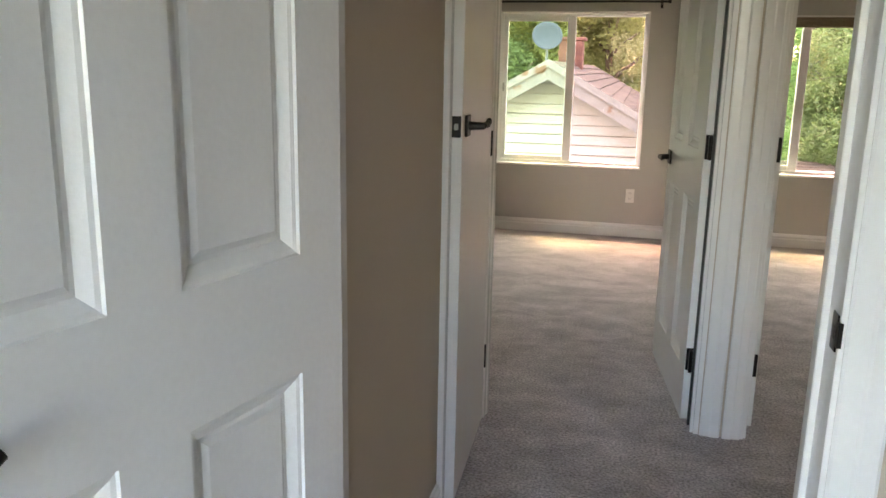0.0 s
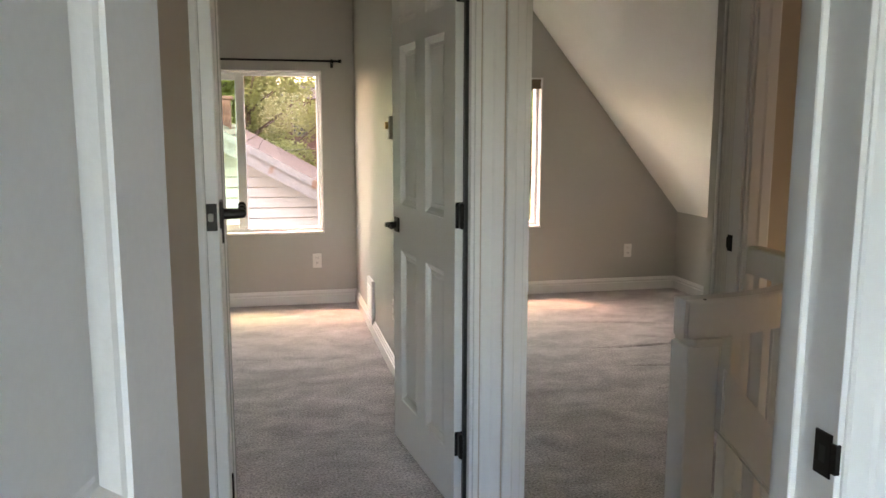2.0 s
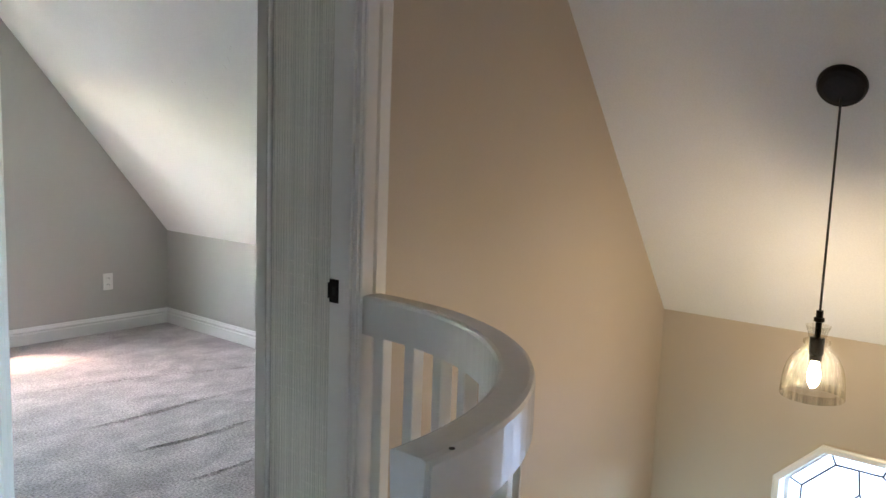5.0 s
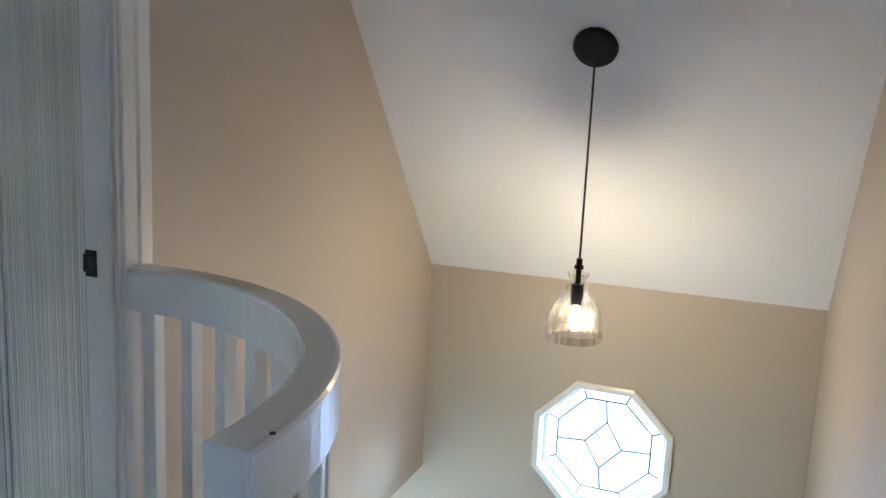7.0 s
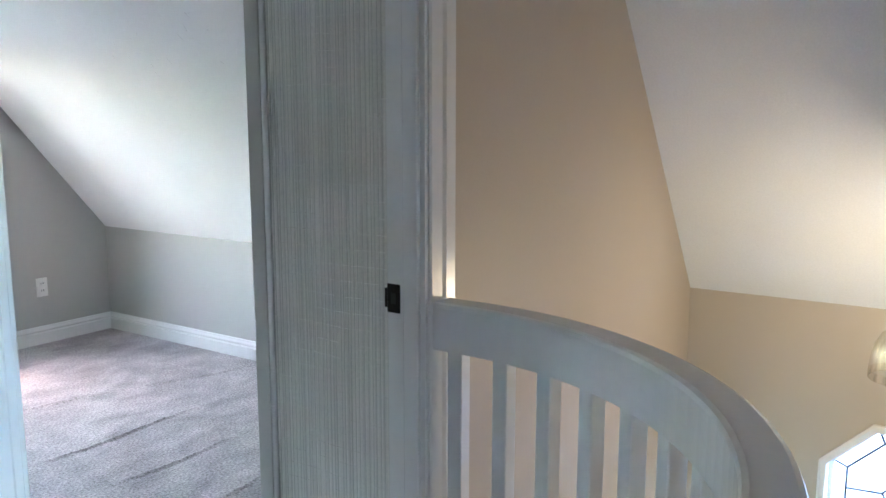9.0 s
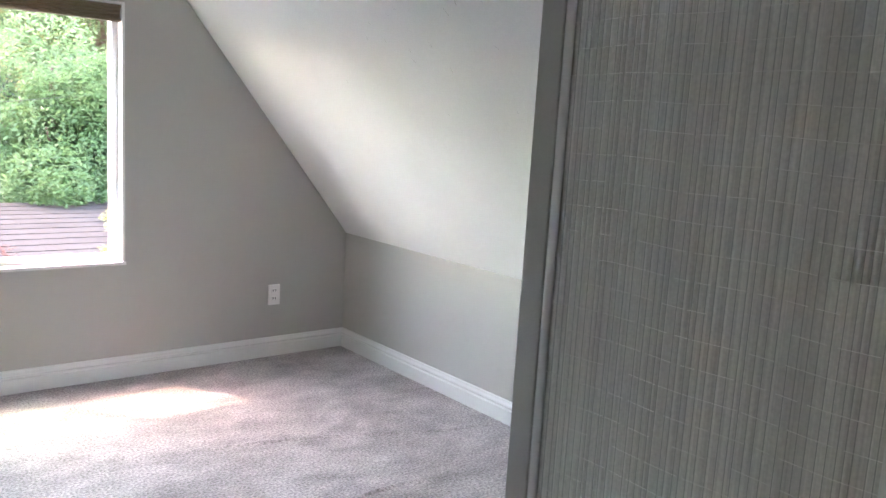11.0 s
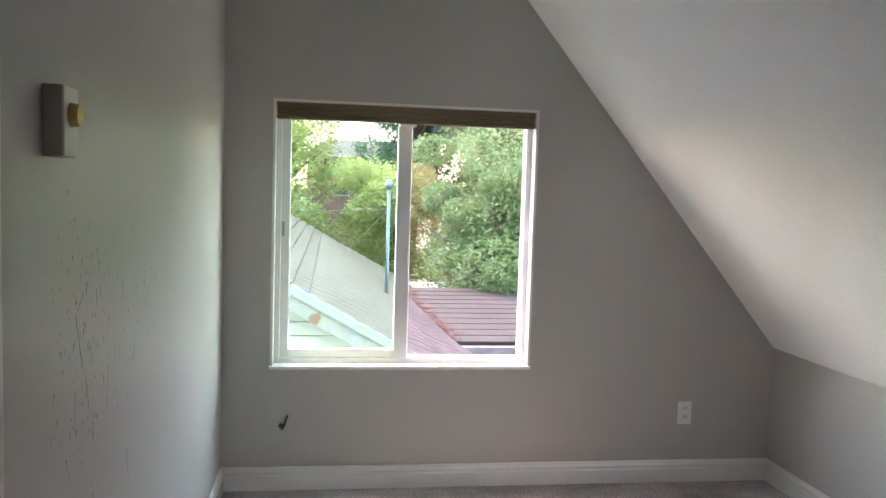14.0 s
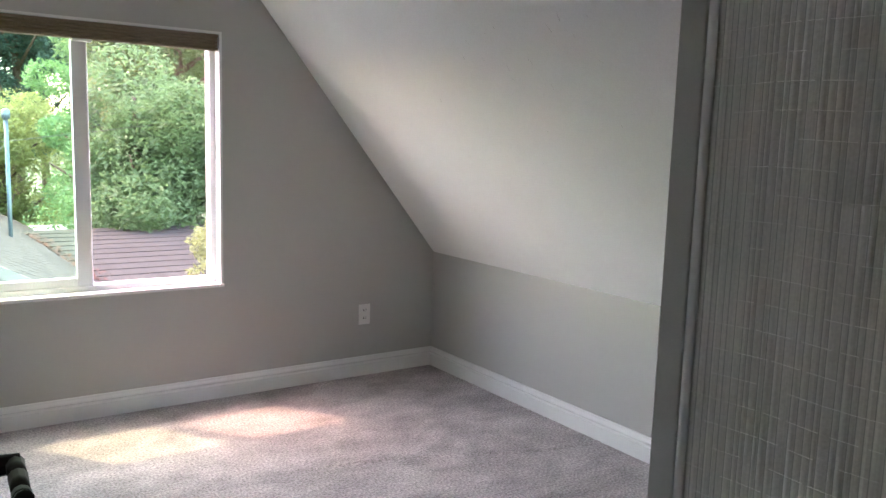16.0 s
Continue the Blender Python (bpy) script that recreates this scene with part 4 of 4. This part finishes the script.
# roof: rows of shingles on both slopes
L = math.hypot(1, GP)
for sgn in (-1, 1):
    bm = bmesh.new()
    v = [(0, -0.3, 0), (half + 0.3, -0.3, 0), (half + 0.3, 9.0, 0), (0, 9.0, 0)]
    lo = [bm.verts.new((GX + sgn * a, GY + b, GZR - GP * a + 0.0)) for a, b, _ in v]
    hi = [bm.verts.new((GX + sgn * a, GY + b, GZR - GP * a + 0.10)) for a, b, _ in v]
    bm.faces.new(lo)
    bm.faces.new(hi[::-1])
    for i in range(4):
        bm.faces.new((lo[i], lo[(i + 1) % 4], hi[(i + 1) % 4], hi[i]))
    roof = part("roof", bm, SHINGLE, house, "weathered grey shingle roof")
    rows = 30
    for r in range(rows):
        a0, a1 = (half + 0.3) * r / rows, (half + 0.3) * (r + 1) / rows + 0.02
        bm = bmesh.new()
        y = -0.32
        rr = random.Random(100 + r)
        while y < 9.0:
            w = rr.uniform(0.2, 0.34)
            j = rr.uniform(0, 0.012)
            q = [(a0, y, 0.104), (a1 + j, y, 0.122), (a1 + j, y + w - 0.012, 0.122), (a0, y + w - 0.012, 0.104)]
            f = [bm.verts.new((GX + sgn * a, GY + b, GZR - GP * a + c)) for a, b, c in q]
            g = [bm.verts.new((GX + sgn * a, GY + b, GZR - GP * a + 0.100)) for a, b, c in q]
            bm.faces.new(f)
            bm.faces.new((f[1], f[2], g[2], g[1]))
            bm.faces.new((f[0], f[1], g[1], g[0]))
            y += w
        tagged(part("shingle_row", bm, SHINGLE, roof), kind="stuff")
    bm = bmesh.new()
    v = [(0, 0.09), (half + 0.3, 0.09), (half + 0.3, -0.13), (0, -0.13)]
    f = [bm.verts.new((GX + sgn * a, GY - 0.34, GZR - GP * a + c)) for a, c in v]
    g = [bm.verts.new((GX + sgn * a, GY - 0.30, GZR - GP * a + c)) for a, c in v]
    bm.faces.new(f)
    bm.faces.new(g[::-1])
    for i in range(4):
        bm.faces.new((f[i], f[(i + 1) % 4], g[(i + 1) % 4], g[i]))
    part("rake_board", bm, PEEL, house, "peeling pale blue-white rake board")
    bm = bmesh.new()
    v = [(0, 0.115), (half + 0.3, 0.115), (half + 0.3, 0.02), (0, 0.02)]
    f = [bm.verts.new((GX + sgn * a, GY - 0.365, GZR - GP * a + c)) for a, c in v]
    g = [bm.verts.new((GX + sgn * a, GY - 0.342, GZR - GP * a + c)) for a, c in v]
    bm.faces.new(f)
    bm.faces.new(g[::-1])
    for i in range(4):
        bm.faces.new((f[i], f[(i + 1) % 4], g[(i + 1) % 4], g[i]))
    part("rake_moulding", bm, PEEL, house)
# chimney
ch = part("chimney_core", bx(bmesh.new(), GX - 0.16, GX + 0.20, GY + 2.5, GY + 2.9, 0.6, 1.80), BRICK, house)
for r in range(8):
    for c in range(2):
        bm = bmesh.new()
        x = GX - 0.168 + 0.188 * c + (-0.006 if r % 2 else 0.006)
        bx(bm, x, x + 0.180, GY + 2.485, GY + 2.505, 1.20 + 0.075 * r, 1.20 + 0.075 * r + 0.065)
        part("brick", bm, BRICK, ch)
bm = bmesh.new()
bx(bm, GX - 0.20, GX + 0.24, GY + 2.46, GY + 2.94, 1.802, 1.85, 0.01)
part("cap", bm, BRICK, ch)
# satellite dish on the ridge
dish = thing("satellite_dish", pose(GX - 0.21, GY + 1.2, GZR + 0.43), "blue-grey satellite dish on roof ridge", "satellite dish")
bm = bmesh.new()
lathe(bm, [(0.001, 0.0), (0.09, 0.010), (0.16, 0.035), (0.21, 0.065), (0.214, 0.060), (0.16, 0.027), (0.09, 0.0), (0.001, -0.010)], 28)
bm.transform(pose(0, 0, 0, rx=65, rz=10))
part("reflector", bm, mat("dish_paint", (0.055, 0.07, 0.09), 0.75), dish, smooth=True)
bm = bmesh.new()
cyl(bm, (0, 0.03, 0), (0, 0.06, -0.62), 0.02, n=10)
part("mast", bm, MAST, dish)
# lower wing, roof slope towards us
wing = thing("house_wing", pose(0, 0, 0), "lower house wing with reddish shingle roof", "house")
WX0, WX1, WY0, WY1, WZ0, WZ1 = 1.3, 9.0, 9.9, 13.6, -0.53, -0.30
bm = bmesh.new()
bx(bm, WX0, WX1, WY0 + 0.25, WY1 + 3, GZ, WZ0 - 0.02)
part("wall", bm, SIDING, wing)
bm = bmesh.new()
v = [(WX0, WY0, WZ0), (WX1, WY0, WZ0), (WX1, WY1, WZ1), (WX0, WY1, WZ1)]
lo = [bm.verts.new((a, b, c - 0.10)) for a, b, c in v]
hi = [bm.verts.new(p) for p in v]
bm.faces.new(lo)
bm.faces.new(hi[::-1])
for i in range(4):
    bm.faces.new((lo[i], lo[(i + 1) % 4], hi[(i + 1) % 4], hi[i]))
wr = part("roof", bm, SHINGLE_R, wing, "reddish brown shingle roof")
for r in range(11):
    bm = bmesh.new()
    rr = random.Random(300 + r)
    t0, t1 = r / 11, (r + 1) / 11
    x = WX0
    while x < WX1:
        w = rr.uniform(0.22, 0.36)
        q = []
        for tt, dx, up in ((t0 - 0.004, 0, 0.013 + 0.004 * rr.random()), (t0 - 0.004, w - 0.012, 0.013), (t1, w - 0.012, 0.004), (t1, 0, 0.004)):
            q.append(bm.verts.new((x + dx, WY0 + (WY1 - WY0) * tt, WZ0 + (WZ1 - WZ0) * tt + up)))
        bm.faces.new(q)
        g = [bm.verts.new(u.co - Vector((0, 0, 0.02))) for u in q[:2]]
        bm.faces.new((q[0], q[1], g[1], g[0]))
        x += w
    tagged(part("shingle_row", bm, SHINGLE_R, wr), kind="stuff")
bm = bmesh.new()
bx(bm, WX0, WX1, WY0 - 0.13, WY0 - 0.02, WZ0 - 0.14, WZ0 - 0.04, 0.01)
part("gutter", bm, FASCIA, wing)
# fallen leaves gathered in the valley between both roofs
LITTER = leaf_mat("dry_leaf", (0.13, 0.065, 0.045))
rl = random.Random(77)
verts, faces = [], []
for k in range(260):
    yy = rl.uniform(WY0 + 0.05, WY1 - 0.3)
    zz = WZ0 + (WZ1 - WZ0) * (yy - WY0) / (WY1 - WY0)
    xx = GX + (GZR + 0.11 - zz) / GP + abs(rl.gauss(0, 0.09)) - 0.03
    a, r = rl.uniform(0, 6.28), rl.uniform(0.018, 0.04)
    n0 = len(verts)
    for q in range(4):
        verts.append((xx + r * (1.0 if q % 2 else 0.5) * math.cos(a + q * 1.57), yy + r * math.sin(a + q * 1.57), zz + 0.022 + rl.uniform(0, 0.02)))
    faces.append((n0, n0 + 1, n0 + 2, n0 + 3))
me = bpy.data.meshes.new("fallen_leaves")
me.from_pydata(verts, [], faces)
me.materials.append(LITTER)
tagged(new("fallen_leaves", me), "dry reddish leaves gathered in the roof valley", "leaves", kind="stuff")
# service mast with its wire
mast = thing("service_mast", pose(1.395, 11.2, 0.0), "pale metal service mast on the roof", "mast")
bm = bmesh.new()
cyl(bm, (0, 0, -1.0), (0, 0, 1.40), 0.026, n=12)
part("pole", bm, MAST, mast, smooth=True)
bm = bmesh.new()
lathe(bm, [(0.001, 1.53), (0.04, 1.515), (0.055, 1.47), (0.05, 1.41), (0.027, 1.39)], 14)
part("weatherhead", bm, MAST, mast, smooth=True)
bm = bmesh.new()
cyl(bm, (0, 0, 1.10), (-0.62, 0.5, 0.42), 0.003, n=6)
part("guy_wire", bm, METAL, mast)
bm = bmesh.new()
cyl(bm, (0, 0, 1.12), (-4.0, 5.0, 0.70), 0.004, n=6)
cyl(bm, (0, 0, 1.12), (7.0, 8.0, 1.9), 0.004, n=6)
part("service_wire", bm, CABLE, mast)


# far house between the trees
far = thing("far_house", pose(2.3, 44, GZ), "distant brown house half hidden by trees", "house")
part("wall", bx(bmesh.new(), -3, 3, 0, 6, 0, 6.2), mat("brown_siding", (0.10, 0.06, 0.05), 0.9, vary=0.15), far)
bm = bmesh.new()
v = [(-3.5, 6.1), (3.5, 6.1), (2.0, 7.2), (-2.0, 7.2)]
fa = [bm.verts.new((x, -0.4 if z < 7 else 2.5, z)) for x, z in v]
fb = [bm.verts.new((x, 6.4 if z < 7 else 3.5, z + 0.02)) for x, z in v]
bm.faces.new(fa)
bm.faces.new(fb[::-1])
for i in range(4):
    bm.faces.new((fa[i], fa[(i + 1) % 4], fb[(i + 1) % 4], fb[i]))
part("roof", bm, SHINGLE, far)
for x in (-1.6, 0.8):
    fw = part("window", bx(bmesh.new(), x, x + 0.9, -0.05, 0.02, 4.0, 5.2, 0.02), FASCIA, far)
    part("pane", bx(bmesh.new(), x + 0.08, x + 0.82, -0.06, -0.04, 4.08, 5.12), SLOT, fw)

# ---- trees ----
def crown_mesh(seed, material, lobes, leaf, per):
    rr = random.Random(seed)
    verts, faces = [], []
    for cx, cy, cz, rx, rz_ in lobes:
        for k in range(per):
            u, ph = rr.uniform(-1, 1), rr.uniform(0, 2 * math.pi)
            rad = rr.uniform(0.72, 1.08) * (1 + 0.18 * noise.noise((cx + 2 * u, ph, cz)))
            s = math.sqrt(1 - u * u)
            p = Vector((cx + rx * rad * s * math.cos(ph), cy + rx * rad * s * math.sin(ph), cz + rz_ * rad * u))
            a = Vector((rr.gauss(0, 1), rr.gauss(0, 1), rr.gauss(-0.3, 0.5))).normalized()
            b = a.cross(Vector((rr.gauss(0, 1), rr.gauss(0, 1), rr.gauss(0, 1)))).normalized()
            ln, wd = leaf * rr.uniform(0.7, 1.5), leaf * rr.uniform(0.25, 0.5)
            i = len(verts)
            verts += [p - a * ln, p + b * wd, p + a * ln, p - b * wd]
            faces.append((i, i + 1, i + 2, i + 3))
    me = bpy.data.meshes.new("crown")
    me.from_pydata([tuple(v) for v in verts], [], faces)
    me.materials.append(material)
    return me


def trunk_mesh(seed, h, r):
    rr = random.Random(seed)
    bm = bmesh.new()
    cyl(bm, (0, 0, 0), (0.1, 0.05, h * 0.5), r, r * 0.7, 10)
    cyl(bm, (0.1, 0.05, h * 0.5), (0.0, 0.1, h * 0.9), r * 0.7, r * 0.2, 10)
    for k in range(7):
        z = h * rr.uniform(0.3, 0.75)
        a = rr.uniform(0, 6.28)
        ln = h * rr.uniform(0.18, 0.3)
        cyl(bm, (0.08, 0.05, z), (ln * math.cos(a), ln * math.sin(a), z + ln * 0.7), r * 0.35, r * 0.08, 7)
    return mesh("trunk", bm, BARK, True)


def lobes_for(seed, h, w, n):
    rr = random.Random(seed)
    out = []
    for k in range(n):
        a, d, z = rr.uniform(0, 6.28), w * rr.uniform(0.1, 0.8), h * rr.uniform(0.32, 0.95)
        s = w * rr.uniform(0.18, 0.36)
        out.append((d * math.cos(a), d * math.sin(a), z, s, s * 0.75))
    return out


LEAF = [leaf_mat("leaf_yellow_green", (0.235, 0.27, 0.105)), leaf_mat("leaf_mid_green", (0.13, 0.195, 0.085)), leaf_mat("leaf_blue_green", (0.125, 0.215, 0.085)), leaf_mat("leaf_dark", (0.055, 0.095, 0.07))]
KINDS = []
for k, (h, w, n, lf, per) in enumerate(((7.0, 2.6, 60, 0.056, 900), (8.0, 2.8, 60, 0.060, 900), (6.5, 2.5, 60, 0.058, 900), (12.0, 2.8, 50, 0.085, 800))):
    KINDS.append((trunk_mesh(k, h, 0.2), crown_mesh(k + 20, LEAF[k], lobes_for(k + 7, h, w, n), lf, per)))
NAMES = ["yellow-green broadleaf tree behind the house", "mid green broadleaf tree behind the house", "bluish green broadleaf tree behind the house", "tall dark conifer-like tree far behind"]
for k, x, y, sc_, rz in ((1, 5.2, 17, 1.0, 0), (2, 3.9, 15.0, 0.86, 40), (0, 2.2, 20, 0.74, 90), (0, -1.3, 21, 1.05, 10), (1, 7.6, 19, 1.1, 130), (0, 6.8, 23, 1.25, 60),
                        (3, 4.1, 34, 1.0, 20), (3, 5.6, 38, 0.95, 100), (0, -2.8, 22, 1.0, 200), (1, -5.0, 20, 1.05, 20), (0, -7.5, 23, 1.2, 70), (3, -6.0, 33, 1.0, 30),
                        (1, 10.5, 24, 1.2, 10), (0, 9.2, 30, 1.4, 150), (2, 6.4, 14.2, 0.75, 75), (3, 8.0, 36, 1.2, 0), (1, -3.9, 28, 1.3, 300), (2, 12.5, 18, 1.1, 220), (0, -10.5, 27, 1.3, 110), (0, 3.78, 7.6, 0.50, 15)):
    t = thing("tree", pose(x, y, GZ) @ Matrix.Rotation(radians(rz), 4, "Z") @ Matrix.Scale(sc_, 4), NAMES[k], "tree", group="trees behind the houses")
    o = new("trunk", KINDS[k][0])
    o.parent = t
    o = new("crown", KINDS[k][1])
    o.parent = t
